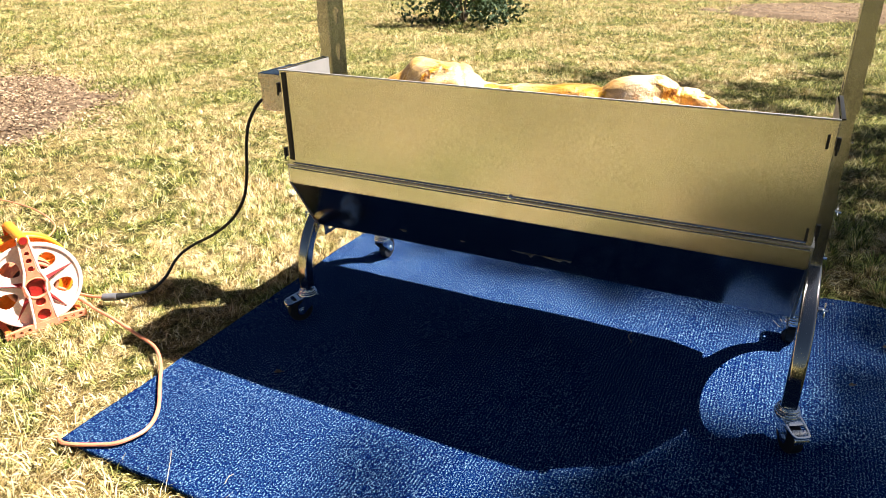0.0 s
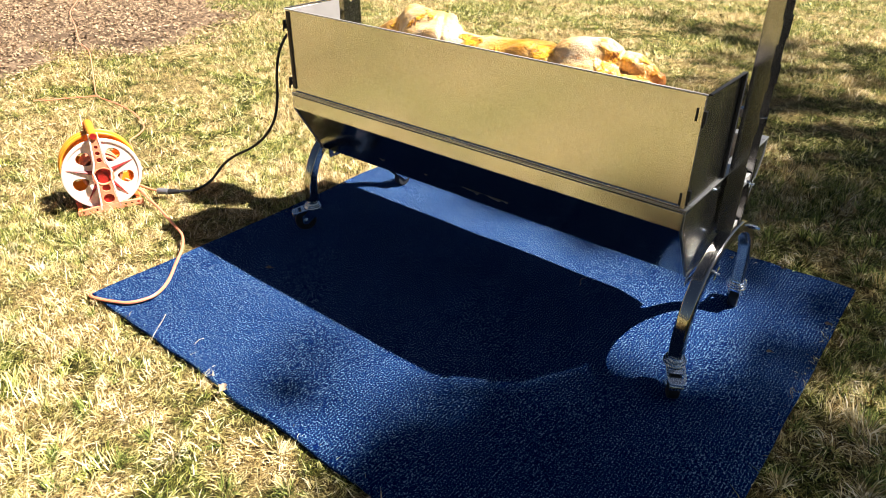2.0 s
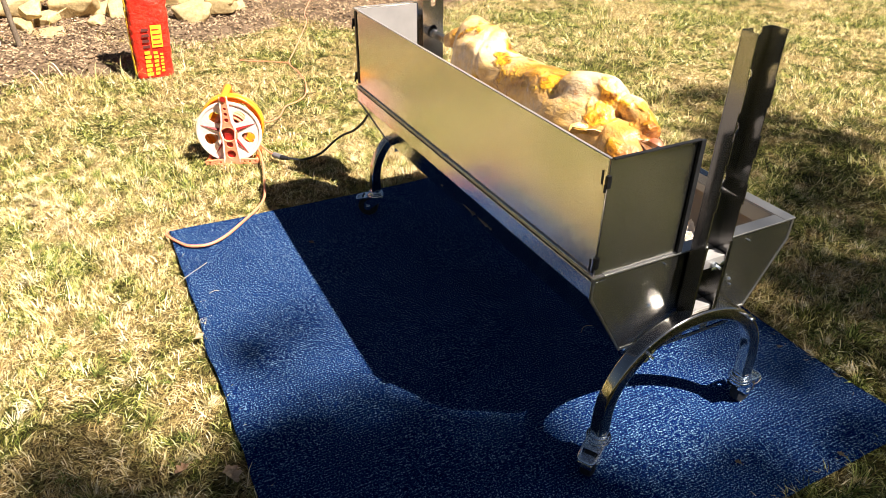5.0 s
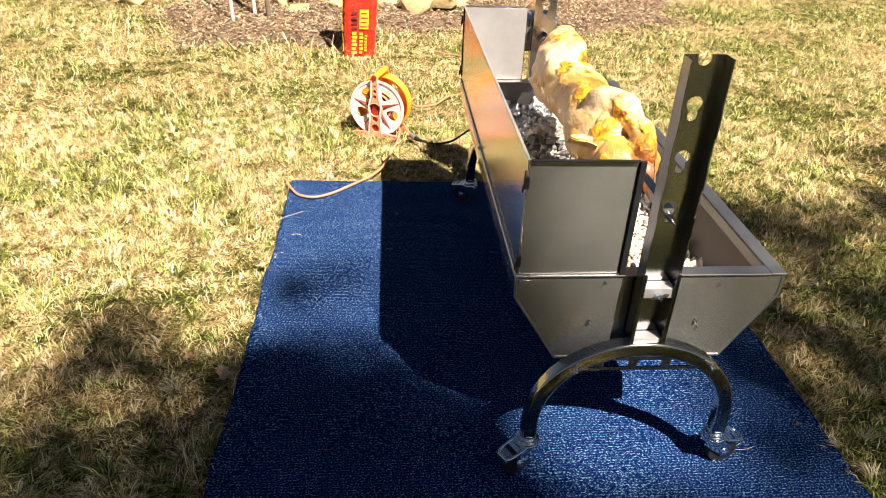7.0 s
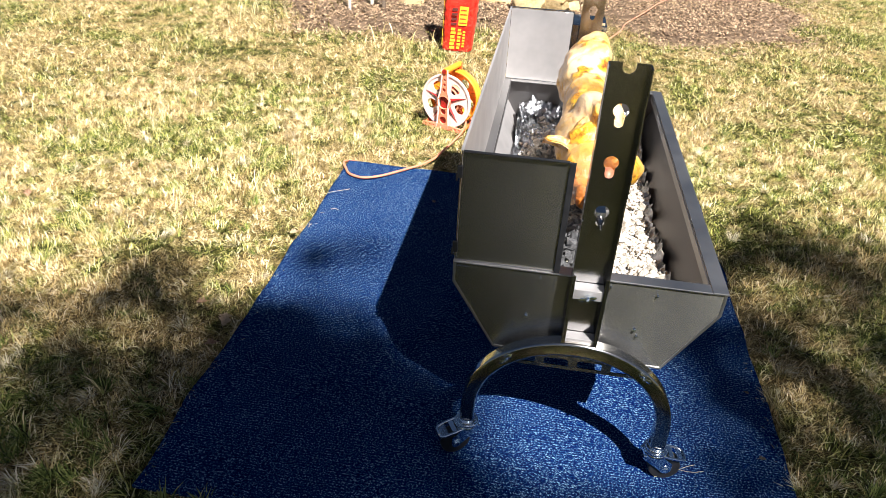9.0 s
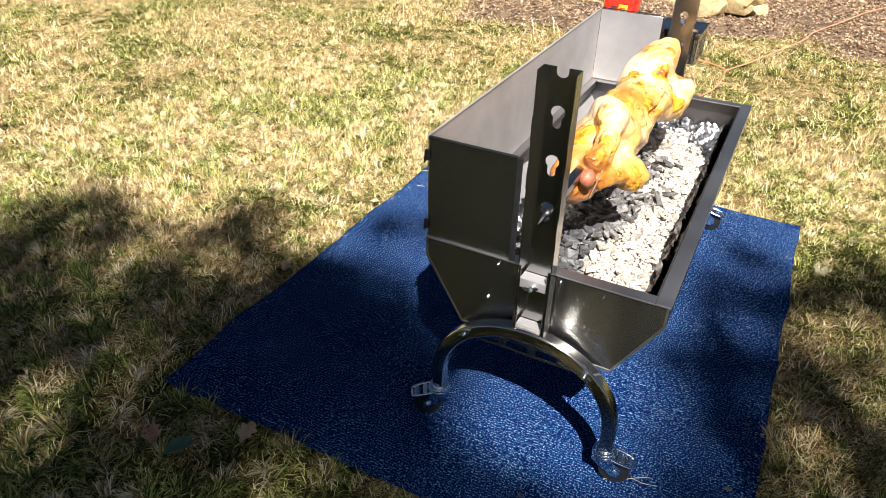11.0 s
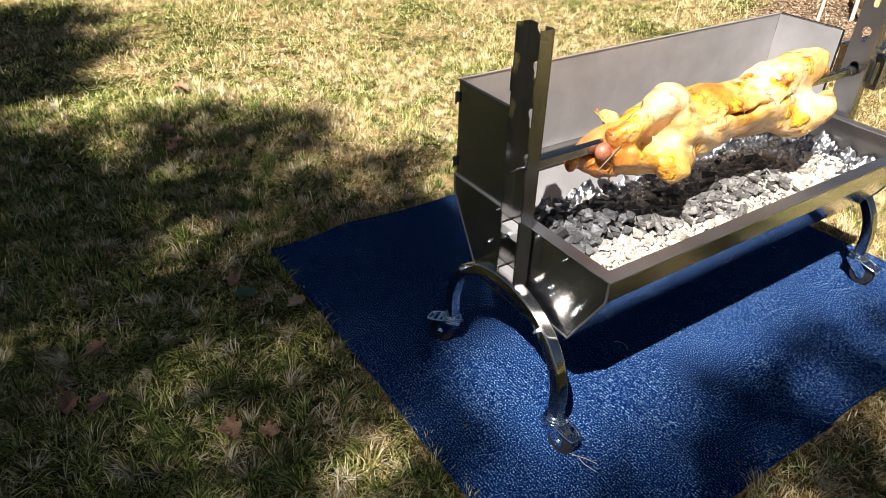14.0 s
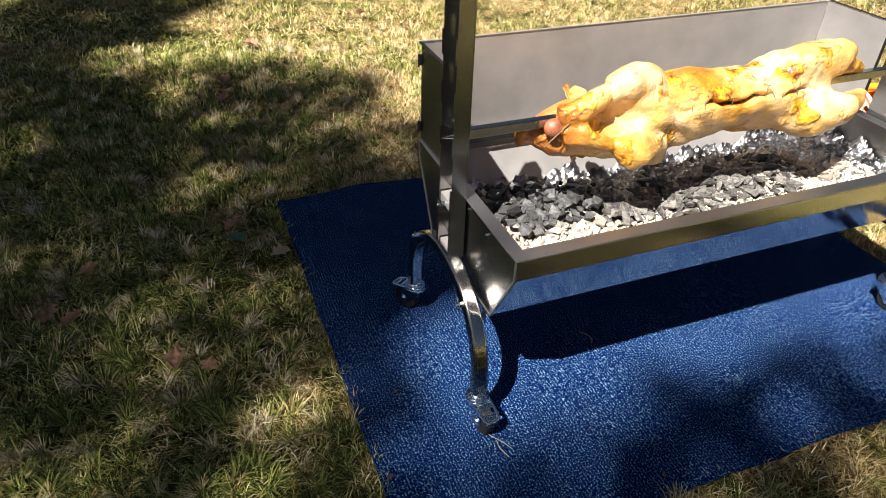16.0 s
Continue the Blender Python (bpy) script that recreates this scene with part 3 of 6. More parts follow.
def make_beds():
    for k, (cx, cy, ra, rb) in enumerate(((-5.6, 0.0, 4.2, 4.0), (1.2, 10.2, 3.4, 2.0))):
        n = 120
        x, y = np.meshgrid(np.linspace(cx - ra, cx + ra, n), np.linspace(cy - rb, cy + rb, n), indexing="ij")
        m = in_bed(x, y)
        z = np.clip(m * 0.40 - 0.04, -0.06, 0.04) + 0.008 * wavy(9 * x, 9 * y)
        idx = np.arange(n * n).reshape(n, n)
        quads = np.stack([idx[:-1, :-1], idx[1:, :-1], idx[1:, 1:], idx[:-1, 1:]], -1)[m[:-1, :-1] > -0.04]
        used, quads = np.unique(quads, return_inverse=True)
        ob = soup("mulch_bed", np.stack([x, y, z], -1).reshape(-1, 3)[used], quads.reshape(-1, 4), SOIL)
        tagged(ob, "brown bark mulch bed with dry leaf litter in the lawn", "mulch bed", kind="structure")
    rng = np.random.default_rng(8)
    n = 170000
    p = np.stack([rng.uniform(-8.5, -2.8, n), rng.uniform(-4.0, 3.2, n)], 1)
    p = np.concatenate([p, np.stack([rng.uniform(-1.5, 4.0, 9000), rng.uniform(8.6, 12.0, 9000)], 1)])
    m = in_bed(p[:, 0], p[:, 1])
    keep = m + rng.normal(0, 0.13, len(p)) > 0
    p, m = p[keep], m[keep]
    n = len(p)
    z = np.clip(m * 0.40 - 0.04, -0.010, 0.04) + rng.uniform(0.002, 0.022, n)
    head, tilt = rng.uniform(0, 2 * np.pi, n), rng.normal(0, 0.35, n)
    ln, wd = rng.uniform(0.005, 0.020, n), rng.uniform(0.003, 0.010, n)
    a = np.stack([np.cos(head) * np.cos(tilt), np.sin(head) * np.cos(tilt), np.sin(tilt)], 1) * ln[:, None]
    b = np.stack([-np.sin(head), np.cos(head), rng.normal(0, 0.35, n)], 1) * wd[:, None]
    c = np.concatenate([p, z[:, None]], 1)
    i = np.arange(n)
    ob = soup("mulch", np.concatenate([c - a, c - b, c + a, c + b]), np.stack([i, i + n, i + 2 * n, i + 3 * n], 1), CHIP)
    tagged(ob, "loose brown bark chips and dry leaves", "mulch", kind="stuff")


make_beds()


def make_carpet():
    nx, ny = 600, 130
    x, y = np.meshgrid(np.linspace(CX0, CX1, nx), np.linspace(CY0, CY1, ny), indexing="ij")
    edge = np.minimum.reduce([x - CX0, CX1 - x, y - CY0, CY1 - y])
    rib = 0.0006 * np.abs(np.sin(np.pi * (x + 0.0022 * wavy(30 * x, 45 * y, 3)) / 0.009)) * (0.8 + 0.2 * np.sin(700 * y + 40 * np.floor(x / 0.009)))
    z = 0.010 + 0.0025 * wavy(4 * x, 4 * y, 2) + rib + 0.010 * np.exp(-edge / 0.05) * np.clip(wavy(2.6 * x, 2.6 * y, 6) + 0.1, 0, 1)
    xx = x + 0.003 * wavy(3 * x, 5 * y, 1) * np.exp(-edge / 0.1)
    yy = y + 0.008 * wavy(5 * x, 3 * y, 4) * np.exp(-edge / 0.1)
    idx = np.arange(nx * ny).reshape(nx, ny)
    quads = np.stack([idx[:-1, :-1], idx[1:, :-1], idx[1:, 1:], idx[:-1, 1:]], -1).reshape(-1, 4)
    top = np.stack([xx, yy, z], -1).reshape(-1, 3)
    ring = np.concatenate([idx[:, 0], idx[-1, 1:], idx[-2::-1, -1], idx[0, -2:0:-1]])
    low = top[ring] * (1, 1, 1)
    low[:, 2] -= 0.009
    a = np.arange(len(ring))
    walls = np.stack([ring, a + len(top), np.roll(a, -1) + len(top), np.roll(ring, -1)], 1)
    ob = soup("carpet", np.concatenate([top, low]), np.concatenate([quads, walls]), CARPET)
    return tagged(ob, "navy blue ribbed outdoor carpet laid flat on the lawn", "carpet")


make_carpet()


# ---- the roaster ----
L, W = 1.385, 0.61
RIM, TOP = 0.567, 0.845
SPIT_Y, SPIT_Z = 0.306, 0.728
PROFILE = [(0.0, RIM), (0.0, 0.515), (0.108, 0.338), (0.512, 0.338), (W, 0.512), (W, RIM)]
roaster = empty("charcoal_spit_roaster", "stainless steel charcoal spit roaster on castors standing on a blue carpet", "grill")


def make_trough():
    bm = bmesh.new()
    middle = Vector((0, W / 2, 0.47))
    inner = [(y + (0.003 if y < W / 2 else -0.003), z + (0.003 if z < 0.4 else 0)) for y, z in PROFILE]
    rows = []
    for x in (-0.001, -L + 0.001):
        rows.append(([bm.verts.new((x, y, z)) for y, z in PROFILE], [bm.verts.new((x, y, z)) for y, z in inner]))
    for (o0, i0), (o1, i1) in zip(rows, rows[1:]):
        for k in range(len(PROFILE) - 1):
            bm.faces.new((o0[k], o0[k + 1], o1[k + 1], o1[k]))
            bm.faces.new((i0[k], i1[k], i1[k + 1], i0[k + 1]))
        for k in (0, len(PROFILE) - 1):
            bm.faces.new((o0[k], o1[k], i1[k], i0[k]))
    bmesh.ops.recalc_face_normals(bm, faces=bm.faces[:])
    for f in bm.faces:
        c = f.calc_center_median()
        inside = f.normal.dot(Vector((0, W / 2, 0.7)) - Vector((0, c.y, c.z))) > 0.02
        # sunlit front wall gets a lighter steel, the shaded rest a dark sooty one
        f.material_index = (2 if c.y < 0.2 else 1) if inside else 0
    part("trough", bm, [TROUGH_STEEL, SOOT_SHADE, DUSTY], roaster, smooth=20)
    turn = Matrix(((0, 0, 1, 0), (1, 0, 0, 0), (0, 1, 0, 0), (0, 0, 0, 1)))
    slots = []
    for k in range(4):
        y = 0.185 + 0.082 * k
        slots.append([(y - 0.030, 0.299), (y + 0.030, 0.299), (y + 0.030, 0.315), (y + 0.025, 0.320), (y - 0.025, 0.320), (y - 0.030, 0.315)])
    for x in (-0.004, -L + 0.0015):
        part("vent_strip", plate([(0.135, 0.289), (0.480, 0.289), (0.480, 0.3378), (0.135, 0.3378)], slots, 0.0025, Matrix.Translation((x, 0, 0)) @ turn), STEEL_END, roaster, "slotted air vent strip", smooth=20)
    part("ash_pan", box((-L + 0.01, 0.14, 0.322), (-0.012, 0.475, 0.3375), 0.003), BLACK, roaster, "dark ash pan under the trough")
    for x in (0.0, -L - 0.0025):
        bm = plate(PROFILE, [], 0.0025, Matrix.Translation((x, 0, 0)) @ turn)
        bmesh.ops.bevel(bm, geom=[e for e in bm.edges if len(e.link_faces) == 2 and e.calc_face_angle() > 1], offset=0.0006, segments=1, affect="EDGES")
        end = part("end_plate", bm, [STEEL_END, SOOT_SHADE], roaster, smooth=20)
        for p in end.data.polygons:
            p.material_index = int(p.normal.x * (1 if x < -0.5 else -1) > 0.9)


make_trough()

# the end plates' folded edges
for x in (0.0015, -L - 0.0015):
    part("edge_fold", tube([Vector((x, y, z)) for y, z in PROFILE], rounded_square(0.0032, 0.0012, 2)), RIM_STEEL, roaster, "bright folded edge of the end plate", smooth=30)

# rim: folded bands on the four sides, each with an inner lip
for name, lo, hi in (("rim_band", (-L - 0.006, -0.004, RIM), (0.006, 0.026, RIM + 0.005)), ("rim_band", (-L - 0.006, W - 0.03, RIM), (0.006, W + 0.006, RIM + 0.006))):
    part(name, box(lo, hi, 0.002), RIM_STEEL, roaster)
for x0, x1 in ((-0.028, 0.007), (-L - 0.007, -L + 0.028)):
    part("rim_band", box((x0, 0.0265, RIM + 0.0005), (x1, W - 0.0305, RIM + 0.0055), 0.002), RIM_STEEL, roaster)
for lo, hi in (((-L + 0.03, W - 0.034, RIM - 0.022), (-0.03, W - 0.031, RIM + 0.003)), ((-L + 0.03, 0.0265, RIM - 0.020), (-0.03, 0.0290, RIM + 0.003))):
    part("rim_lip", box(lo, hi, 0.001), SOOT_SHADE, roaster)
part("back_fold", box((-L - 0.002, W + 0.0005, 0.517), (0.002, W + 0.004, RIM - 0.0005), 0.0015), STEEL, roaster)
part("front_fold", box((-L - 0.002, -0.0042, 0.518), (0.002, -0.0005, RIM - 0.0045), 0.0015), STEEL, roaster)

# wind guard: front sheet with two side sheets
def dull_inside(ob, way):
    """The face of a sheet that looks at the fire is heat-dulled."""
    ob.data.materials.append(DUSTY)
    for p in ob.data.polygons:
        p.material_index = int(p.normal.dot(Vector(way)) > 0.9)
    return ob


guard = part("wind_guard", box((-L + 0.001, -0.0015, RIM + 0.006), (-0.001, 0.0012, TOP), 0.0006, 1), STEEL, roaster, "tall brushed steel wind guard sheet")
dull_inside(guard, (0, 1, 0))
part("rail", rod((-L + 0.02, -0.0035, RIM + 0.0115), (-0.012, -0.0035, RIM + 0.0115), 0.0030, sides=10), STEEL, guard, "rolled steel hinge rail")
part("rail_groove", box((-L + 0.018, -0.0030, RIM + 0.0058), (-0.01, -0.0018, RIM + 0.0074)), SOOT_SHADE, guard, "dark seam under the rail")
part("top_fold", box((-L - 0.001, -0.0028, TOP), (0.001, 0.0035, TOP + 0.003), 0.001), DUSTY, guard)
for x0, x1, strip in ((-0.0022, 0.0005, 0.0015), (-L - 0.0005, -L + 0.0022, -L - 0.0115)):
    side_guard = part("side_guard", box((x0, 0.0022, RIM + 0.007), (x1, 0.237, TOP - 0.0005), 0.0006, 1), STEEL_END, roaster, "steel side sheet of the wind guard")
    near_end = x0 > -0.5
    dull_inside(side_guard, (-1 if near_end else 1, 0, 0))
    x = 0.0008 if near_end else -L - 0.0088
    part("edge_strip", box((x, 0.2265, RIM + 0.008), (x + 0.008, 0.2395, TOP + 0.001), 0.0015), BLACK, side_guard, "dark folded edge")
    part("top_edge", box((x, 0.004, TOP), (x + 0.008, 0.226, TOP + 0.0035), 0.001), BLACK if near_end else STEEL_END, side_guard)
    for z in (0.612, 0.800):
        clip = box((x - 0.001, -0.0075, z - 0.016), (x + 0.0075, 0.004, z + 0.012), 0.002)
        box((x + 0.001, -0.010, z - 0.024), (x + 0.0055, -0.0055, z - 0.006), 0.001, 1, clip)
        part("clip", clip, BLACK, side_guard, "black slot clip")
part("corner_strip", box((-L + 0.008, -0.0042, RIM + 0.022), (-L + 0.024, -0.0018, TOP - 0.004), 0.0008, 1), BLACK, guard, "dark upright slot at the corner")
for z in (0.598, 0.802):
    part("slot", box((-0.0170, -0.0026, z - 0.016), (-0.0115, -0.0012, z + 0.014), 0.0005, 1), BLACK, guard, "dark upright slot near the corner")


def wing_bolt(at, outward, parent, turn=0.4):
    """A bolt with a wing nut, its shank along x."""
    x, y, z = at
    bm = rod((x, y, z), (x + outward * 0.010, y, z), 0.0075, sides=6)
    rod((x + outward * 0.008, y, z), (x + outward * 0.022, y, z), 0.0035, sides=8, bm=bm)
    for s in (-1, 1):
        wing = Matrix.Rotation(turn, 3, "X") @ Vector((0, s * 0.012, 0.004))
        ball((x + outward * 0.014, y + wing.y, z + wing.z), (0.0025, 0.0095, 0.006), Matrix.Rotation(turn, 3, "X"), 1, bm)
    part("wing_bolt", bm, ZINC, parent, "zinc bolt with wing nut")


def screw(at, axis, parent, r=0.0055):
    a = Vector(at)
    way = Vector(axis)
    bm = rod(a, a + way * 0.0035, r, r * 0.75, 8)
    rod(a + way * 0.0035, a + way * 0.0075, r * 0.5, sides=6, bm=bm)
    part("screw", bm, ZINC, parent)


screw((-0.688, -0.0062, RIM + 0.0115), (0, -1, 0), roaster, 0.0065)
for y in (0.178, 0.432):
    screw((0.0025, y, 0.443), (1, 0, 0), roaster)
for y, z in ((0.465, 0.545), (0.36, 0.553), (0.20, 0.552), (0.44, 0.425)):
    screw((0.0025, y, z), (1, 0, 0), roaster, 0.003)
part("corner_patch", box((0.0026, 0.004, 0.548), (0.0042, 0.034, 0.560), 0.0006, 1), STEEL_END, roaster, "small steel corner tab")


def make_post(x, outward):
    """A channel upright: the web with keyholes against the trough, two flanges with stepped edges."""
    y0, y1, z0, z1, depth = 0.266, 0.348, 0.402, 1.063, 0.042
    mid = (y0 + y1) / 2
    turn = Matrix(((0, 0, 1, 0), (1, 0, 0, 0), (0, 1, 0, 0), (0, 0, 0, 1)))
    outline = [(y0, z0), (y1, z0), (y1, z1), (mid + 0.013, z1)] + [(mid + 0.013 * math.cos(a), z1 - 0.010 + 0.013 * math.sin(a) * 0.9) for a in [-math.pi * k / 8 for k in range(9)]] + [(mid - 0.013, z1), (y0, z1)]
    holes = []
    for z in (0.968, 0.857, 0.743):
        big = [(mid + 0.0155 * math.cos(a), z + 0.0155 * math.sin(a)) for a in [radians(-52 + 284 * k / 14) for k in range(15)]]
        slot = [(mid - 0.0095, z - 0.024)] + [(mid + 0.0095 * math.cos(a), z - 0.026 + 0.0095 * math.sin(a)) for a in [math.pi + math.pi * k / 6 for k in range(1, 6)]] + [(mid + 0.0095, z - 0.024)]
        holes.append(big + slot)
    web = plate(outline, holes, 0.0025, Matrix.Translation((x if outward > 0 else x - 0.0025, 0, 0)) @ turn)
    post = part("post", web, POST_STEEL, roaster, "steel channel upright with keyhole slots", smooth=20)
    steps = [z0, 0.60, 0.60, 0.690, 0.690, 0.738, 0.738, 0.800, 0.800, 0.848, 0.848, 0.91, 0.91, 0.965, 0.965, z1]
    depths = [depth - 0.0038 * (k // 2 % 2) for k in range(len(steps))]
    for y in (y0, y1 - 0.0025):
        line = [(outward * 0.003, z0)] + [(outward * d, z) for d, z in zip(depths, steps)] + [(outward * 0.003, z1)]
        flip = Matrix(((1, 0, 0, x), (0, 0, 1, y), (0, 1, 0, 0), (0, 0, 0, 1)))
        part("flange", plate(line, [], 0.0025, flip), POST_STEEL, post, smooth=20)
        part("lip", box((min(x + outward * (depth - 0.004), x + outward * (depth - 0.001)), y + (0.003 if y < mid else -0.006), z0 + 0.002), (max(x + outward * (depth - 0.004), x + outward * (depth - 0.001)), y + (0.0085 if y < mid else -0.0005), 0.60), 0.0006, 1), POST_STEEL, post)
    a, b = sorted((x + outward * 0.004, x + outward * 0.037))
    bracket = box((a, y0 + 0.006, 0.536), (b, y1 - 0.006, 0.562), 0.002)
    part("bracket", bracket, DUSTY, post, "steel clamp block between the flanges")
    wing_bolt((x + outward * 0.038, mid, 0.546), outward, post, 0.3)
    a, b = sorted((x + outward * 0.004, x + outward * 0.034))
    part("foot_block", box((a, y0 + 0.006, z0 + 0.001), (b, y1 - 0.006, z0 + 0.020), 0.002), DUSTY, post)
    return post


make_post(0.008, 1)
make_post(-L - 0.008, -1)


def make_legs(x):
    """A bent square tube: two feet and an arch between them."""
    ya, yb, zf, zs = 0.062, 0.546, 0.122, 0.165
    r, mid = (yb - ya) / 2, (ya + yb) / 2
    line = [Vector((x, ya, zf)), Vector((x, ya, 0.14))]
    for k in range(33):
        a = math.pi - math.pi * k / 32
        line.append(Vector((x, mid + r * math.cos(a), zs + (0.395 - zs) * math.sin(a) ** 0.92)))
    line += [Vector((x, yb, 0.14)), Vector((x, yb, zf))]
    arch = part("leg_arch", tube(line, rounded_square(0.0185, 0.007, 3)), STEEL_TUBE, roaster, "bent polished steel tube leg", smooth=50)
    out = 1 if x > -0.5 else -1
    for y, t in ((0.146, 0.9), (0.466, -0.7)):
        wing_bolt((x + out * 0.0185, y, 0.352), out, arch, t)
    return arch


make_legs(0.036)
make_legs(-L - 0.036)


def make_castor(x, y, heading):
    """A braked swivel castor: its wheel trails towards heading (degrees)."""
    own = bmesh.new()
    h = radians(heading)
    turn = Matrix.Translation((x, y, 0)) @ Matrix.Rotation(h, 4, "Z")
    rod((0, 0, 0.104), (0, 0, 0.109), 0.030, sides=24, bevel=0.001, bm=own)
    rod((0, 0, 0.1095), (0, 0, 0.116), 0.027, sides=24, bevel=0.002, bm=own)
    rod((0, 0, 0.094), (0, 0, 0.1035), 0.032, sides=24, bevel=0.003, bm=own)
    rod((0, 0, 0.116), (0, 0, 0.126), 0.0215, sides=18, bevel=0.002, bm=own)
    own.transform(turn)
    castor = part("castor", own, ZINC, roaster, "zinc swivel castor with black wheel and brake")
    fork = bmesh.new()
    side = [(-0.030, 0.094), (0.016, 0.094), (0.046, 0.070), (0.047, 0.046), (0.040, 0.036), (0.026, 0.036), (0.016, 0.046), (-0.014, 0.070), (-0.030, 0.084)]
    for s in (-0.0195, 0.0170):
        plate(side, [], 0.0025, Matrix(((1, 0, 0, 0), (0, 0, 1, s), (0, 1, 0, 0), (0, 0, 0, 1))), fork)
    box((-0.03, -0.0195, 0.0915), (0.030, 0.0195, 0.0945), 0.001, 1, fork)
    fork.transform(turn)
    part("fork", fork, ZINC, castor, "bright pressed zinc fork", smooth=25)
    wheel = rod((0.032, -0.014, 0.049), (0.032, 0.014, 0.049), 0.0405, sides=28, bevel=0.005)
    wheel.transform(turn)
    part("wheel", wheel, RUBBER, castor, "black rubber wheel")
    hub = rod((0.032, -0.0245, 0.049), (0.032, 0.0245, 0.049), 0.0070, sides=6)
    rod((0.032, -0.0210, 0.049), (0.032, 0.0210, 0.049), 0.0120, sides=16, bm=hub)
    hub.transform(turn)
    part("hub", hub, ZINC, castor)
    loop = [Vector((x0, y0, 0.098)) for x0, y0 in ((0.000, -0.0215), (0.036, -0.0225), (0.062, -0.0215), (0.076, -0.018), (0.080, -0.010), (0.080, 0.010), (0.076, 0.018), (0.062, 0.0215), (0.036, 0.0225), (0.000, 0.0215))]
    tilt = turn @ Matrix.Translation((0.02, 0, 0.1)) @ Matrix.Rotation(radians(14), 4, "Y") @ Matrix.Translation((-0.02, 0, -0.1))
    brake = tube(smooth_line(loop, 4), rounded_square(0.0030, 0.001, 1))
    brake.transform(tilt)
    part("brake", brake, ZINC, castor, "pressed zinc brake frame")
    tread = box((0.034, -0.0185, 0.0945), (0.047, 0.0185, 0.1015), 0.002)
    tread.transform(tilt)
    part("tread", tread, ZINC, castor, "smooth bright brake tread plate")
    curve = [(0.058, 0.0985), (0.068, 0.0990), (0.077, 0.0960), (0.084, 0.0890), (0.087, 0.0800)]
    pedal = bmesh.new()
    rows = [[pedal.verts.new((px, py, pz)) for py in (-0.0185, -0.0170, 0.0170, 0.0185)] for px, pz in curve]
    for p, q in zip(rows, rows[1:]):
        for k in range(3):
            pedal.faces.new((p[k], p[k + 1], q[k + 1], q[k]))
    bmesh.ops.solidify(pedal, geom=pedal.faces[:], thickness=0.0030)
    pedal.transform(tilt)
    part("pedal", pedal, ZINC, castor, "bright brake pedal")
    return castor


make_castor(0.036, 0.062, 300)
make_castor(0.036, 0.546, 98)
make_castor(-L - 0.036, 0.062, 238)
make_castor(-L - 0.036, 0.546, 92)


def make_motor():
    lo, hi = Vector((-1.640, 0.205, 0.662)), Vector((-1.462, 0.372, 0.782))
    bm = box(lo, hi, 0.006, 2)
    motor = part("motor_box", bm, STEEL_END, roaster, "grey steel spit motor housing behind the far upright")
    part("lid_fold", box((lo.x - 0.002, lo.y - 0.002, hi.z - 0.014), (hi.x + 0.002, hi.y + 0.002, hi.z + 0.002), 0.002), STEEL_END, motor)
    for k in range(5):
        for j in range(4):
            x, z = lo.x + 0.03 + 0.028 * k, lo.z + 0.022 + 0.02 * j
            part("vent", box((x, hi.y + 0.0002, z), (x + 0.016, hi.y + 0.0016, z + 0.005), 0.0004, 1), BLACK, motor)
    part("mount", box((-1.463, 0.270, 0.690), (-L - 0.051, 0.344, 0.765), 0.003), STEEL_END, motor)
    part("bolt", rod((-1.44, 0.346, 0.80), (-1.44, 0.362, 0.80), 0.009, sides=6), ZINC, motor)
    part("latch", rod((-1.437, 0.358, 0.69), (-1.437, 0.358, 0.765), 0.007, sides=10), STEEL_TUBE, motor)
    label = box((lo.x - 0.0012, 0.225, 0.680), (lo.x - 0.0002, 0.275, 0.740))
    part("sticker", label, LIGHT_GREY, motor)


make_motor()

# spit
spit = tagged(finish("spit_rod", tube([Vector((-1.46, SPIT_Y, SPIT_Z)), Vector((-0.7, SPIT_Y, SPIT_Z)), Vector((0.006, SPIT_Y, SPIT_Z))], rounded_square(0.0115, 0.0025, 2)), STEEL_END), "long steel spit rod resting in the uprights", "spit")
part("point", rod((0.0055, SPIT_Y, SPIT_Z - 0.004), (0.058, SPIT_Y, SPIT_Z - 0.004), 0.0085, 0.0012, 14), STEEL_TUBE, spit, "pointed steel tip")
part("fork_collar", rod((-1.385, SPIT_Y, SPIT_Z), (-1.36, SPIT_Y, SPIT_Z), 0.018, sides=16, bevel=0.002), STEEL_TUBE, spit)


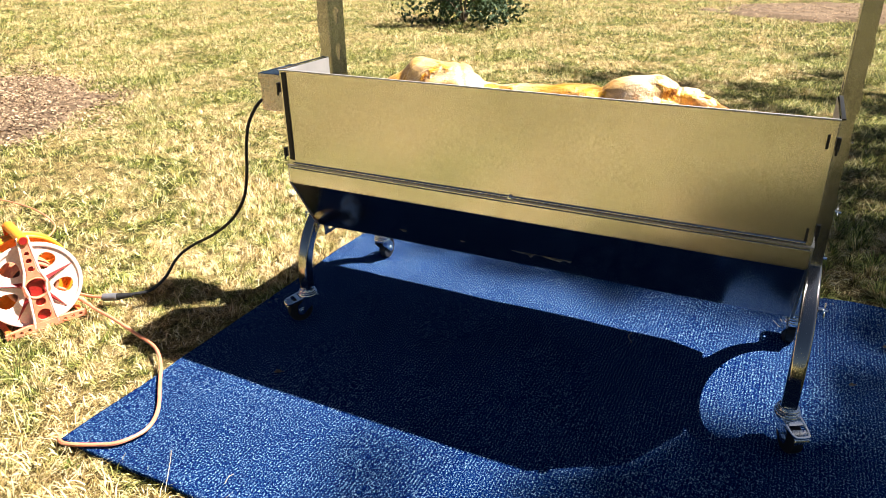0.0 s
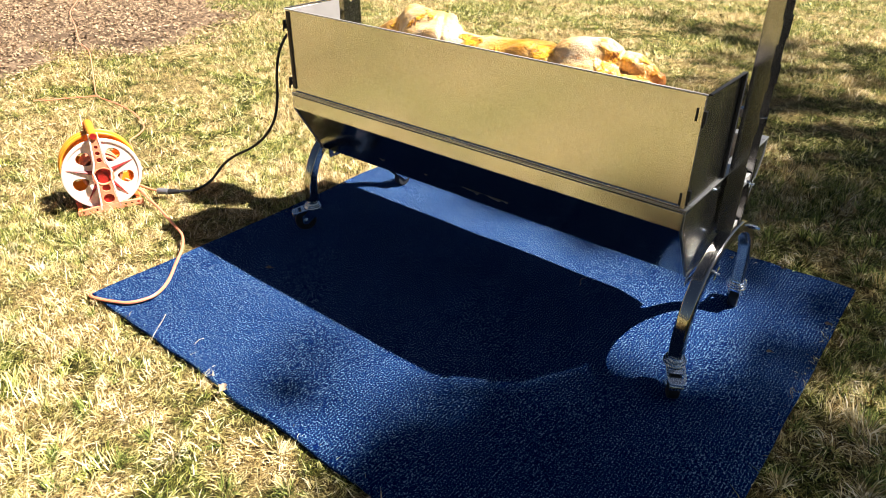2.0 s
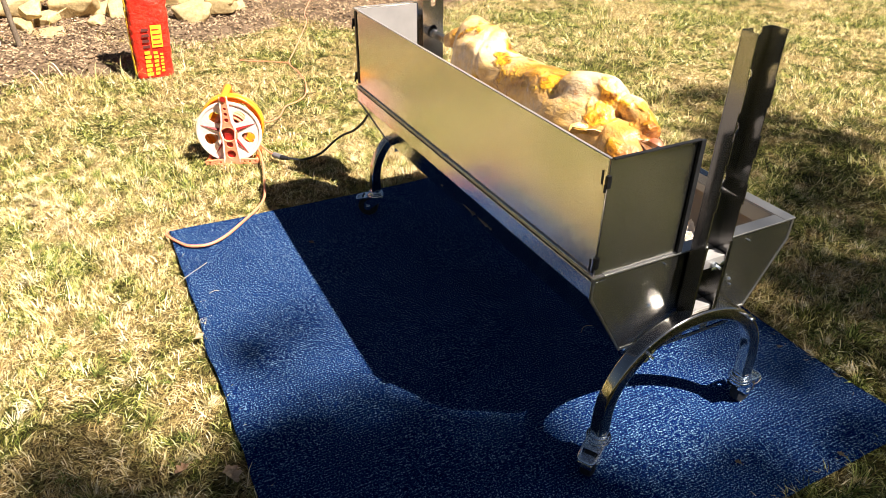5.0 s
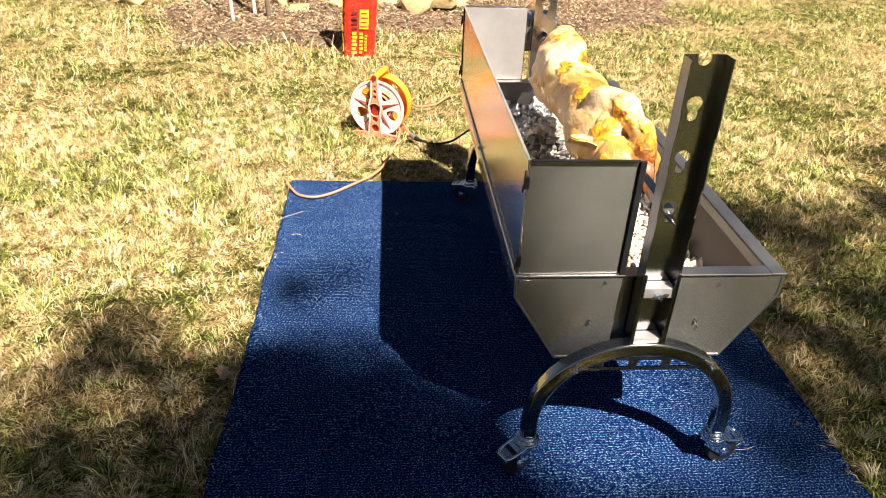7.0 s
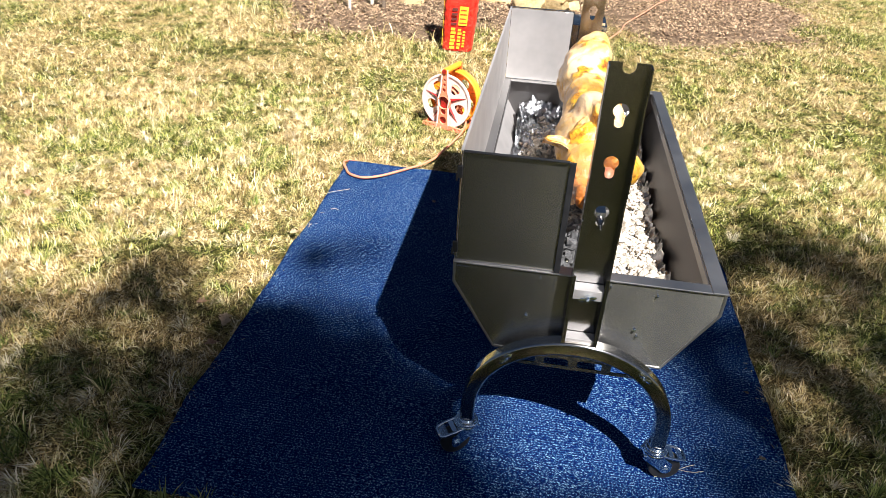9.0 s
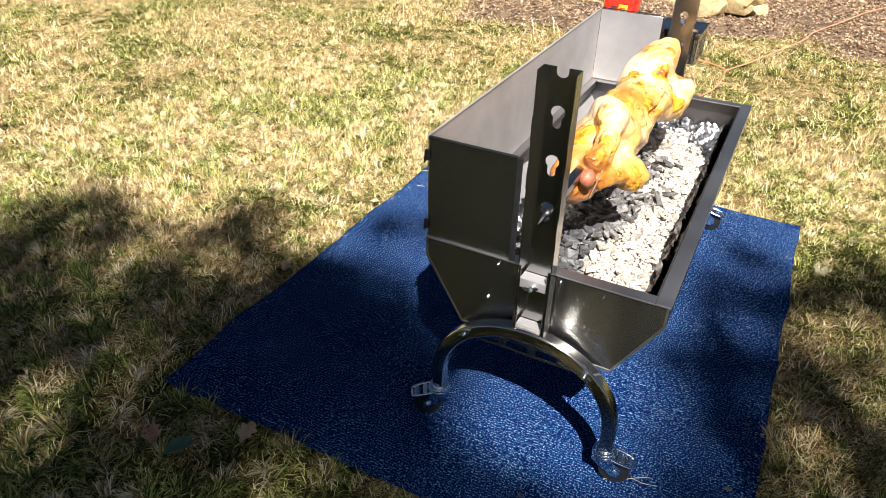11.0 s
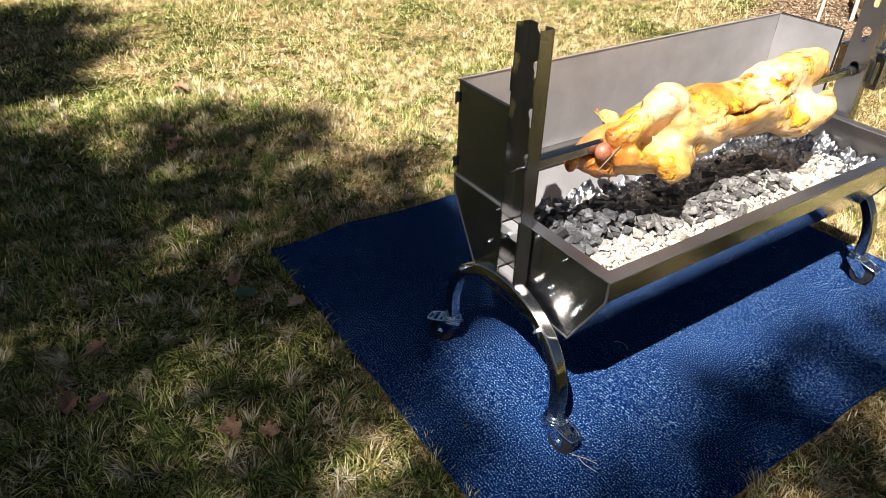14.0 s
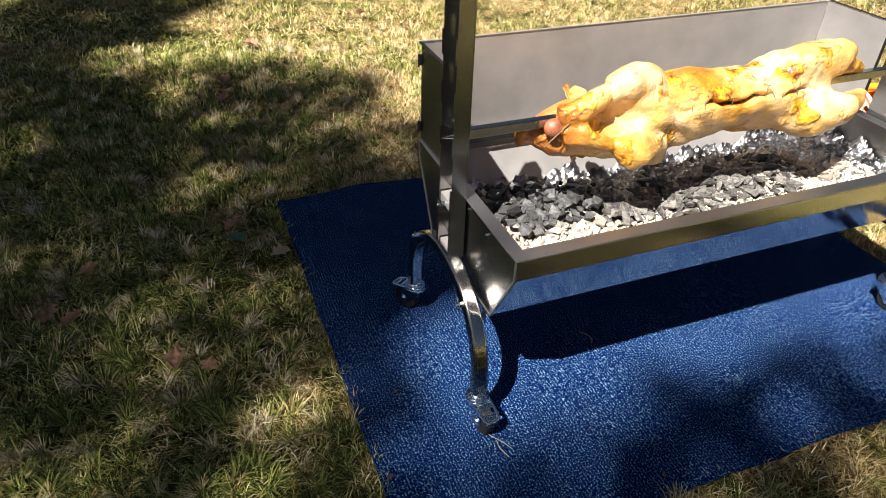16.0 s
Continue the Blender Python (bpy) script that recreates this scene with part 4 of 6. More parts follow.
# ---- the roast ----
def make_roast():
    phi = radians(153)
    bel, lat = np.array((0.0, -math.cos(phi), math.sin(phi))), np.array((0.0, -math.sin(phi), -math.cos(phi)))
    # u along the spit, b towards the belly side, s sideways
    sag = 0.020   # the carcass hangs a little below the rod
    lumps = [((-0.300, -0.032, 0), (0.085, 0.066, 0.074)), ((-0.225, -0.036, 0), (0.078, 0.036, 0.042)), ((-0.280, 0.014, 0), (0.045, 0.024, 0.034)),
             ((-0.400, -0.022, 0), (0.10, 0.086, 0.094)), ((-0.500, -0.010, 0), (0.125, 0.104, 0.112)), ((-0.620, -0.002, 0), (0.16, 0.100, 0.104)),
             ((-0.770, 0.0, 0), (0.19, 0.090, 0.092)), ((-0.900, -0.006, 0), (0.15, 0.094, 0.100)), ((-1.020, -0.020, 0), (0.13, 0.098, 0.114)),
             ((-1.060, 0.030, 0.078), (0.125, 0.078, 0.058)), ((-1.060, 0.030, -0.078), (0.125, 0.078, 0.058)),
             ((-0.160, -0.038, 0), (0.012, 0.028, 0.032))]
    limbs = []
    for s in (-1, 1):
        limbs += [((-0.510, 0.018, 0.078 * s), (-0.425, 0.066, 0.084 * s), 0.058, 0.047), ((-0.425, 0.066, 0.084 * s), (-0.335, 0.070, 0.056 * s), 0.043, 0.031),
                  ((-0.335, 0.070, 0.054 * s), (-0.290, 0.058, 0.038 * s), 0.030, 0.027),
                  ((-0.290, 0.060, 0.046 * s), (-0.252, 0.046, 0.041 * s), 0.019, 0.016), ((-0.290, 0.063, 0.024 * s), (-0.252, 0.049, 0.019 * s), 0.019, 0.016),
                  ((-1.03, 0.045, 0.078 * s), (-1.13, 0.054, 0.075 * s), 0.060, 0.052), ((-1.13, 0.054, 0.075 * s), (-1.215, 0.024, 0.050 * s), 0.046, 0.034),
                  ((-1.215, 0.024, 0.052 * s), (-1.272, 0.004, 0.034 * s), 0.030, 0.020)]
    limbs += [((-1.12, -0.095, 0), (-1.155, -0.125, 0.012), 0.013, 0.006)]

    rng = np.random.default_rng(6)
    waves = []
    for k in range(22):
        w = rng.normal(0, 1, 3)
        size = rng.uniform(18, 45) if k < 10 else rng.uniform(60, 150)
        waves.append((w / np.linalg.norm(w) * size, rng.uniform(0, 6), 0.0024 if k < 10 else 0.0007))

    def near(a, b, k):
        h = np.clip(0.5 + 0.5 * (b - a) / k, 0, 1)
        return b + (a - b) * h - k * h * (1 - h)

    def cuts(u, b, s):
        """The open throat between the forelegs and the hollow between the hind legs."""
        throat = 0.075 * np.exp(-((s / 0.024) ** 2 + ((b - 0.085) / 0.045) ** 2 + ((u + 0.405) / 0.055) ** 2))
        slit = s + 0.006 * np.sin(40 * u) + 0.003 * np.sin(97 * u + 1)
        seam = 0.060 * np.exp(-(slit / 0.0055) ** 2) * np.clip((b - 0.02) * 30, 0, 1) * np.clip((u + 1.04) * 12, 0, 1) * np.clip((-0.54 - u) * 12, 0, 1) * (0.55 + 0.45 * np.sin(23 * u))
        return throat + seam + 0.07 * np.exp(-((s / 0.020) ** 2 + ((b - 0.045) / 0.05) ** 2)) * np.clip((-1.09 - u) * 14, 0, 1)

    def body_frame(x, y, z):
        return (-0.12 + (x + 0.12) * 1.035, ((y - SPIT_Y) * bel[1] + (z - SPIT_Z + sag) * bel[2]) * 1.07, ((y - SPIT_Y) * lat[1] + (z - SPIT_Z + sag) * lat[2]) * 1.07)

    def place(u, b, s):
        q = np.array(((u + 0.12) / 1.035 - 0.12, SPIT_Y, SPIT_Z - sag)) + (bel * b + lat * s) / 1.07
        return Vector(q)

    def field(x, y, z):
        u, b, s = body_frame(x, y, z)
        d = None
        for (cu, cb, cs), (ru, rb, rs) in lumps:
            q = np.sqrt(((u - cu) / ru) ** 2 + ((b - cb) / rb) ** 2 + ((s - cs) / rs) ** 2)
            e = (q - 1) * min(ru, rb, rs)
            d = e if d is None else near(d, e, 0.030)
        for p, q, r0, r1 in limbs:
            p, q = np.array(p), np.array(q)
            w = q - p
            t = np.clip(((u - p[0]) * w[0] + (b - p[1]) * w[1] + (s - p[2]) * w[2]) / (w @ w), 0, 1)
            e = np.sqrt((u - p[0] - t * w[0]) ** 2 + (b - p[1] - t * w[1]) ** 2 + (s - p[2] - t * w[2]) ** 2) - (r0 + t * (r1 - r0))
            d = near(d, e, 0.011)
        groove = cuts(u, b, s) + 0.020 * np.exp(-(((b - 0.010) / 0.008) ** 2)) * np.clip((u + 0.262) * 20, 0, 1)
        fold = 0.0
        for (wu, wb, ws), far, amp in waves:
            fold = fold + amp * np.sin(wu * u + wb * b + ws * s + far)
        crease = 0.0045 * np.exp(-((u + 0.335 + 0.25 * (b + 0.03)) / 0.006) ** 2) + 0.004 * np.exp(-((u + 0.37 - 0.12 * b) / 0.005) ** 2) + 0.004 * np.exp(-((u + 0.97 + 0.5 * b) / 0.008) ** 2)
        fold = fold + crease
        return d + groove + fold

    def ear(sg):
        """A thin, cupped, curled ear."""
        to_world = lambda q: np.array((q[0], SPIT_Y, SPIT_Z - sag)) + (bel * q[1] + lat * q[2]) / 1.07
        root, out, wide = np.array((-0.335, -0.056, 0.050 * sg)), np.array((-0.25, -0.60, 0.72 * sg)), np.array((0.80, -0.20, 0.30 * sg))
        out, cup = out / np.linalg.norm(out), np.cross(out, wide)
        n, m = 14, 11
        pts = []
        for side in (0, 1):
            for i in range(n):
                t = i / (n - 1)
                half = 0.037 * math.sqrt(max(0.02, 1 - (1.55 * t - 0.60) ** 2)) * (1 + 0.08 * math.sin(9 * t + sg))
                for j in range(m):
                    c = 2 * j / (m - 1) - 1
                    q = root + out * (0.076 * t) + wide * (half * c) + cup * (sg * (0.016 * c * c * (1 + 0.3 * t) - 0.020 * t * t + 0.004 * math.sin(7 * c + 5 * t)) + 0.006 * side)
                    pts.append(to_world(q))
        quads = []
        for side in (0, 1):
            for i in range(n - 1):
                for j in range(m - 1):
                    a = side * n * m + i * m + j
                    q = [a, a + 1, a + m + 1, a + m]
                    quads.append(q if side else q[::-1])
        edge = [i * m for i in range(n)] + [(n - 1) * m + j for j in range(1, m)] + [i * m + m - 1 for i in range(n - 2, -1, -1)]
        for a, b in zip(edge, edge[1:]):
            quads.append([a, b, b + n * m, a + n * m])
        return np.array(pts), np.array(quads)

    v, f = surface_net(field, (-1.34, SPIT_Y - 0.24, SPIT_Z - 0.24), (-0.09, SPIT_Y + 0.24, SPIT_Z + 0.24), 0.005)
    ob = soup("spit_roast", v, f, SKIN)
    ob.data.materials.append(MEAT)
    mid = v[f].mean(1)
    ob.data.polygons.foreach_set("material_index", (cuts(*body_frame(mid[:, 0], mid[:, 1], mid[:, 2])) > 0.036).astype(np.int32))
    ob.data.polygons.foreach_set("use_smooth", np.ones(len(f), bool))
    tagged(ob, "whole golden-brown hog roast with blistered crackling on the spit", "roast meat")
    for sg in (-1, 1):
        v, f = ear(sg)
        flap = soup("ear", v, f, SKIN, ob)
        flap.data.polygons.foreach_set("use_smooth", np.ones(len(f), bool))

    def on_belly(u, s, lift):
        """The place on the belly's skin at u and s."""
        steps = np.linspace(0.17, 0.0, 120)
        pts = np.array([place(u, b, s) for b in steps])
        inside = field(pts[:, 0], pts[:, 1], pts[:, 2]) < 0
        return place(u, steps[int(np.argmax(inside))] + lift, s)

    pick = random.Random(5)
    for k in range(9):
        u = -0.60 - 0.043 * k
        a, b = on_belly(u + pick.uniform(-0.006, 0.006), 0.011, 0.0), on_belly(u + pick.uniform(-0.012, 0.012), -0.011, 0.0)
        top = (a + b) / 2 + Vector(bel) * 0.002
        part("stitch", tube(smooth_line([a, top, b], 4), circle(0, 0, 0.0011, 6)), TWINE, ob)
    part("skewer", rod(place(-0.275, 0.088, 0.030), place(-0.192, 0.030, -0.045), 0.0018, sides=8), TWINE, ob, "thin skewer through the forelegs")
    at = Vector((-0.225, SPIT_Y, SPIT_Z - sag)) + Vector(bel) * 0.036
    tagged(finish("baked_apple", ball(at + Vector((0.004, 0, 0)) - Vector(bel) * 0.008, (0.025, 0.021, 0.024), sub=3), APPLE), "brown-red baked apple held in the roast", "apple")


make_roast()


# ---- fire bed ----
def bed_height(x, y):
    return 0.405 + 0.022 * wavy(9 * x, 11 * y) + 0.02 * np.exp(-((y - 0.30) / 0.12) ** 2) + 0.012 * np.cos(x * 4.5)


def make_fire_bed():
    nx, ny = 150, 44
    x, y = np.meshgrid(np.linspace(-L + 0.02, -0.02, nx), np.linspace(0.075, 0.535, ny), indexing="ij")
    rng = np.random.default_rng(4)
    z = bed_height(x, y) + rng.normal(0, 0.0035, x.shape)
    idx = np.arange(nx * ny).reshape(nx, ny)
    quads = np.stack([idx[:-1, :-1], idx[1:, :-1], idx[1:, 1:], idx[:-1, 1:]], -1).reshape(-1, 4)
    bed = soup("ash_bed", np.stack([x, y, z], -1).reshape(-1, 3), quads, ASH_DUST)
    tagged(bed, "bed of grey ash and charcoal in the steel trough", "ash", kind="stuff")
    nx, ny = 240, 90
    x, y = np.meshgrid(np.linspace(-L + 0.010, -0.010, nx), np.linspace(0.072, 0.540, ny), indexing="ij")
    rng = np.random.default_rng(20)
    side = np.minimum(y - 0.072, 0.540 - y)
    tail = np.minimum(x + L - 0.010, -0.010 - x)
    z = bed_height(x, y) - 0.012 + rng.normal(0, 0.004, x.shape) + 0.055 * np.exp(-side / 0.03) * (0.75 + 0.45 * wavy(26 * x, 9 * y, 1)) + 0.050 * np.exp(-tail / 0.05) * (0.9 + 0.5 * wavy(20 * x, 30 * y, 2))
    z += 0.020 * np.clip((-1.02 - x) * 6, 0, 1) + 0.012 * np.clip((x + 0.17) * 8, 0, 1)
    x, y = x + rng.normal(0, 0.0022, x.shape), np.clip(y + rng.normal(0, 0.0022, y.shape) + 0.006 * wavy(40 * x, 20 * y, 5), 0.072, 0.540)
    idx = np.arange(nx * ny).reshape(nx, ny)
    quads = np.stack([idx[:-1, :-1], idx[1:, :-1], idx[1:, 1:], idx[:-1, 1:]], -1).reshape(-1, 4)
    foil = soup("foil_sheet", np.stack([x, y, z], -1).reshape(-1, 3), quads, FOIL)
    tagged(foil, "crumpled aluminium foil lining the trough under the ash", "foil")
    rng = random.Random(11)

    def lump(size, seed, points=9):
        """An angular broken chunk."""
        bm = bmesh.new()
        r = random.Random(seed)
        for k in range(points):
            corner = [(-1, 1)[k >> j & 1] if k < 8 else r.uniform(-1.1, 1.1) for j in range(3)]
            bm.verts.new([c * s * r.uniform(0.35, 1.15) for c, s in zip(corner, size)])
        made = bmesh.ops.convex_hull(bm, input=bm.verts[:])
        bmesh.ops.delete(bm, geom=[g for g in made["geom_interior"] if isinstance(g, bmesh.types.BMVert)], context="VERTS")
        me = bpy.data.meshes.new("lump")
        bm.to_mesh(me)
        bm.free()
        return me

    def scatter(kind, mat, meshes, count, spot, lift):
        for me in meshes:
            me.materials.append(mat)
        for _ in range(count):
            x, y = spot()
            ob = new(kind, rng.choice(meshes))
            k = rng.uniform(0.35, 1.05)
            ob.parent = bed
            ob.matrix_basis = Matrix.LocRotScale((x, y, float(bed_height(np.array(x), np.array(y))) + lift * rng.uniform(0.3, 1.6)), Euler([rng.uniform(-0.5, 0.5), rng.uniform(-0.5, 0.5), rng.uniform(0, 6.3)]), (k, k, k))

    def black_spot():
        """The heap of black charcoal at the near end."""
        while True:
            x, y = rng.gauss(-0.28, 0.11), rng.gauss(0.235, 0.062)
            if -0.52 < x < -0.09 and 0.11 < y < 0.36:
                return x, y

    def grey_spot():
        """Half-burnt chunks along the middle."""
        while True:
            x, y = rng.uniform(-1.08, -0.42), rng.gauss(0.31, 0.070)
            if 0.15 < y < 0.47 and y < 0.47 - 0.10 * max(0.0, (x + 0.75) / 0.33):
                return x, y

    def pale_spot():
        while True:
            x = rng.uniform(-1.33, -0.05)
            y = rng.gauss(0.455, 0.05) if x < -0.45 else rng.uniform(0.34, 0.525)
            if rng.random() < 0.30:
                x, y = rng.uniform(-1.33, -1.0), rng.uniform(0.15, 0.52)
            if 0.10 < y < 0.525:
                return x, y

    lumps = lambda n, lo, hi, seed, points: [lump((rng.uniform(lo[0], hi[0]), rng.uniform(lo[1], hi[1]), rng.uniform(lo[2], hi[2])), seed + k, points) for k in range(n)]
    scatter("charcoal_lump", COAL, lumps(12, (0.012, 0.009, 0.008), (0.030, 0.019, 0.015), 0, 12), 250, black_spot, 0.026)
    scatter("charcoal_chunk", CHAR_GREY, lumps(14, (0.018, 0.009, 0.007), (0.048, 0.017, 0.014), 30, 13), 250, grey_spot, 0.022)
    scatter("ash_lump", ASH, lumps(14, (0.010, 0.009, 0.007), (0.028, 0.020, 0.014), 50, 14), 298, pale_spot, 0.012)


make_fire_bed()


def make_crumbs():
    """Loose ash crumbs over the bed, one object."""
    rng = np.random.default_rng(31)
    n = 8200
    x = rng.uniform(-L + 0.03, -0.03, n)
    y = np.where(rng.random(n) < 0.72, np.where(x < -0.45, rng.normal(0.455, 0.05, n), rng.uniform(0.345, 0.53, n)), rng.uniform(0.10, 0.52, n))
    x = np.where(rng.random(n) < 0.22, rng.uniform(-L + 0.03, -0.98, n), x)
    keep = (y > 0.095) & (y < 0.528) & ((rng.random(n) < np.where(x < -0.5, 0.8, 0.12)) | (y > 0.37) | (x < -0.98))
    x, y = x[keep], y[keep]
    n = len(x)
    c = np.stack([x, y, bed_height(x, y) + rng.uniform(0.0, 0.016, n)], 1)
    r = rng.uniform(0.004, 0.012, n)
    base = np.array([(1, 0, 0), (-1, 0, 0), (0, 1, 0), (0, -1, 0), (0, 0, 1), (0, 0, -1)], float)
    spin = np.linalg.qr(rng.normal(0, 1, (n, 3, 3)))[0]
    jit = rng.uniform(0.6, 1.3, (n, 6, 1))
    v = c[:, None] + np.einsum("kj,nij->nki", base, spin) * jit * r[:, None, None] * (1, 1, 0.75)
    tri = np.array([(0, 2, 4), (2, 1, 4), (1, 3, 4), (3, 0, 4), (2, 0, 5), (1, 2, 5), (3, 1, 5), (0, 3, 5)])
    ob = soup("ash_crumbs", v.reshape(-1, 3), (np.arange(n)[:, None, None] * 6 + tri).reshape(-1, 3), ASH)
    tagged(ob, "pale grey crumbs of burnt-out charcoal", "ash", kind="stuff")


make_crumbs()


# ---- cord reel ----
# the reel's plastic as it looks in shade, painted as a dark red
SHADED_RED = mottled("shaded_red_plastic", (0.26, 0.008, 0.007), (0.38, 0.015, 0.011), 20, 160, 0.45, bump=0.05)


def make_reel():
    """A cord reel on its stand: two wheels with holes, the drum with cord, two frames and a handle bar. Built facing +x, then set down."""
    reel = empty("cord_reel", "orange plastic extension cord reel standing on the grass", "cord reel")
    r = 0.142
    turn = Matrix(((0, 0, 1, 0), (1, 0, 0, 0), (0, 1, 0, 0), (0, 0, 0, 1)))
    lean = Matrix.Translation((-2.249, -0.338, 0.0)) @ Matrix.Rotation(radians(-20), 4, "Z")
    zc = 0.149

    def put(bm):
        bm.transform(lean)
        return bm

    holes = []
    for k in range(5):
        a = radians(90 + 36 + 72 * k)
        c, s = math.cos(a), math.sin(a)
        ring = []
        for q in range(16):
            w = 2 * math.pi * q / 16
            px, py = 0.031 * math.cos(w), (0.026 + 0.008 * math.cos(w)) * math.sin(w)
            ring.append((0.088 * c + px * c - py * s, zc + 0.088 * s + px * s + py * c))
        holes.append(ring)
    for x, mat, label in ((0.030, SUNLIT_PALE, "wheel with five holes, its sunlit glare painted pale"), (-0.078, GOLDEN, "golden-orange wheel with five holes")):
        disc = part("wheel", put(plate(circle(0, zc, r, 56), [list(h) for h in holes] + [circle(0, zc, 0.028, 20)], 0.004, Matrix.Translation((x, 0, 0)) @ turn)), mat, reel, label, smooth=30)
        rim = bmesh.new()
        ring = [Vector((x + 0.002, r * math.cos(a), zc + r * math.sin(a))) for a in [2 * math.pi * k / 56 for k in range(57)]]
        tube(ring, rounded_square(0.0065, 0.003, 2), rim, closed_ends=False)
        part("rim", put(rim), mat, disc)
        for k in range(5):
            a = radians(90 + 72 * k)
            c, s = math.cos(a), math.sin(a)
            spoke = bmesh.new()
            tip = [(x + 0.0045, 0.03 * c - 0.010 * -s, zc + 0.03 * s - 0.010 * c), (x + 0.0045, 0.03 * c + 0.010 * -s, zc + 0.03 * s + 0.010 * c), (x + 0.0045, 0.132 * c, zc + 0.132 * s)]
            top = [(x + 0.016, 0.03 * c, zc + 0.03 * s), (x + 0.006, 0.130 * c, zc + 0.130 * s)]
            v = [spoke.verts.new(q) for q in tip + top]
            for f in ((0, 3, 4, 2), (1, 2, 4, 3), (0, 1, 3), (0, 2, 1)):
                spoke.faces.new([v[i] for i in f])
            bmesh.ops.recalc_face_normals(spoke, faces=spoke.faces[:])
            part("rib", put(spoke), SHADED_RED if mat is SUNLIT_PALE else GOLDEN, disc, smooth=0)
    part("drum", put(rod((-0.074, 0, zc), (0.030, 0, zc), 0.048, sides=28)), SHADED_RED, reel)
    coil = bmesh.new()
    for k in range(8):
        x = -0.066 + 0.0125 * k
        ring = [Vector((x, (0.070 + 0.002 * (k % 3)) * math.cos(a), zc + (0.070 + 0.002 * (k % 3)) * math.sin(a))) for a in [2 * math.pi * q / 40 for q in range(41)]]
        tube(ring, circle(0, 0, 0.0062, 8), coil, closed_ends=False)
    part("wound_cord", put(coil), CORD_MAT, reel, "orange cord wound on the drum")
    for x in (0.052, -0.106):
        stand = bmesh.new()
        # tapering upright with round holes
        up = [(-0.032, 0.010), (0.032, 0.010), (0.023, 0.10), (0.040, zc - 0.014), (0.040, zc + 0.014), (0.016, zc + 0.055), (0.0115, 0.318), (-0.0115, 0.318), (-0.016, zc + 0.055), (-0.040, zc + 0.014), (-0.040, zc - 0.014), (-0.023, 0.10)]
        cuts = [circle(0, 0.050, 0.021, 14), circle(0, 0.098, 0.016, 12), circle(0, zc, 0.0330, 22), circle(0, 0.218, 0.0105, 10), circle(0, 0.247, 0.009, 10), circle(0, 0.273, 0.0075, 8)]
        plate(up, cuts, 0.010, Matrix.Translation((x, 0, 0)) @ turn, stand)
        upright = part("upright", put(stand), PALE_RED if x > 0 else ORANGE, reel, "tapered upright with round holes", smooth=30)
        # a dark sheet added for the shade inside the holes
        core = box((x - 0.0015, -0.020, 0.03), (x - 0.0003, 0.020, zc + 0.02), 0.0004, 1)
        box((x - 0.0015, -0.009, zc + 0.022), (x - 0.0003, 0.009, 0.295), 0.0004, 1, core)
        part("backing", put(core), SHADED_RED, upright, "added deep red sheet for the shade behind the holes")
        for s in (-1, 1):
            edge = tube([Vector((x + 0.008, s * (0.036 - 0.022 * k / 8) if k != 4 else s * 0.034, 0.010 + 0.32 * k / 8)) for k in range(9)], rounded_square(0.004, 0.0015, 1))
            part("edge_rib", put(edge), SUNLIT_PALE if x > 0 else ORANGE, upright)
        foot = plate([(-0.125, 0.000), (0.125, 0.000), (0.125, 0.020), (0.04, 0.026), (-0.04, 0.026), (-0.125, 0.020)], [circle(c, 0.0115, 0.0062, 8) for c in (-0.105, -0.08, -0.055, 0.055, 0.08, 0.105)], 0.012, Matrix.Translation((x, 0, 0)) @ turn)
        part("foot_bar", put(foot), PALE_RED, reel, smooth=30)
    part("axle", put(rod((0.026, 0, zc), (0.036, 0, zc), 0.0340, sides=24)), SHADED_RED, reel, "deep red recessed axle cap")
    ring = [Vector((0.0615, 0.0355 * math.cos(a), zc + 0.0355 * math.sin(a))) for a in [2 * math.pi * k / 28 for k in range(29)]]
    part("hub_ring", put(tube(ring, circle(0, 0, 0.0028, 8), closed_ends=False)), PALE_RED, reel)
    part("handle", put(rod((-0.108, 0, 0.320), (0.066, 0, 0.320), 0.0165, sides=18, bevel=0.003)), GOLDEN, reel, "round golden-orange handle bar")
    part("handle_cap", put(rod((0.0662, 0, 0.320), (0.0685, 0, 0.320), 0.0125, sides=18)), SHADED_RED, reel, "deep red disc for the shaded recess in the handle end")
    band = bmesh.new()
    for x0 in (-0.098, -0.050):
        ring = [Vector((x0, (r + 0.001) * math.cos(a), zc + (r + 0.001) * math.sin(a))) for a in [2 * math.pi * k / 56 for k in range(57)]]
        tube(ring, rounded_square(0.004, 0.0015, 1), band, closed_ends=False)
    rows = [[band.verts.new((x0, q * math.cos(a), zc + q * math.sin(a))) for a in [2 * math.pi * k / 56 for k in range(56)]] for x0, q in ((-0.098, r + 0.003), (-0.050, r + 0.003), (-0.050, r - 0.001), (-0.098, r - 0.001))]
    for p, q in zip(rows, rows[1:] + rows[:1]):
        for k in range(56):
            band.faces.new((p[k], p[(k + 1) % 56], q[(k + 1) % 56], q[k]))
    bmesh.ops.recalc_face_normals(band, faces=band.faces[:])
    part("drum_band", put(band), GOLDEN, reel, "deep golden-orange rim band")
    for y in (-0.112, 0.112):
        part("cross_bar", put(box((-0.096, y - 0.009, 0.003), (0.052, y + 0.009, 0.018), 0.003)), ORANGE, reel)
    return reel


make_reel()


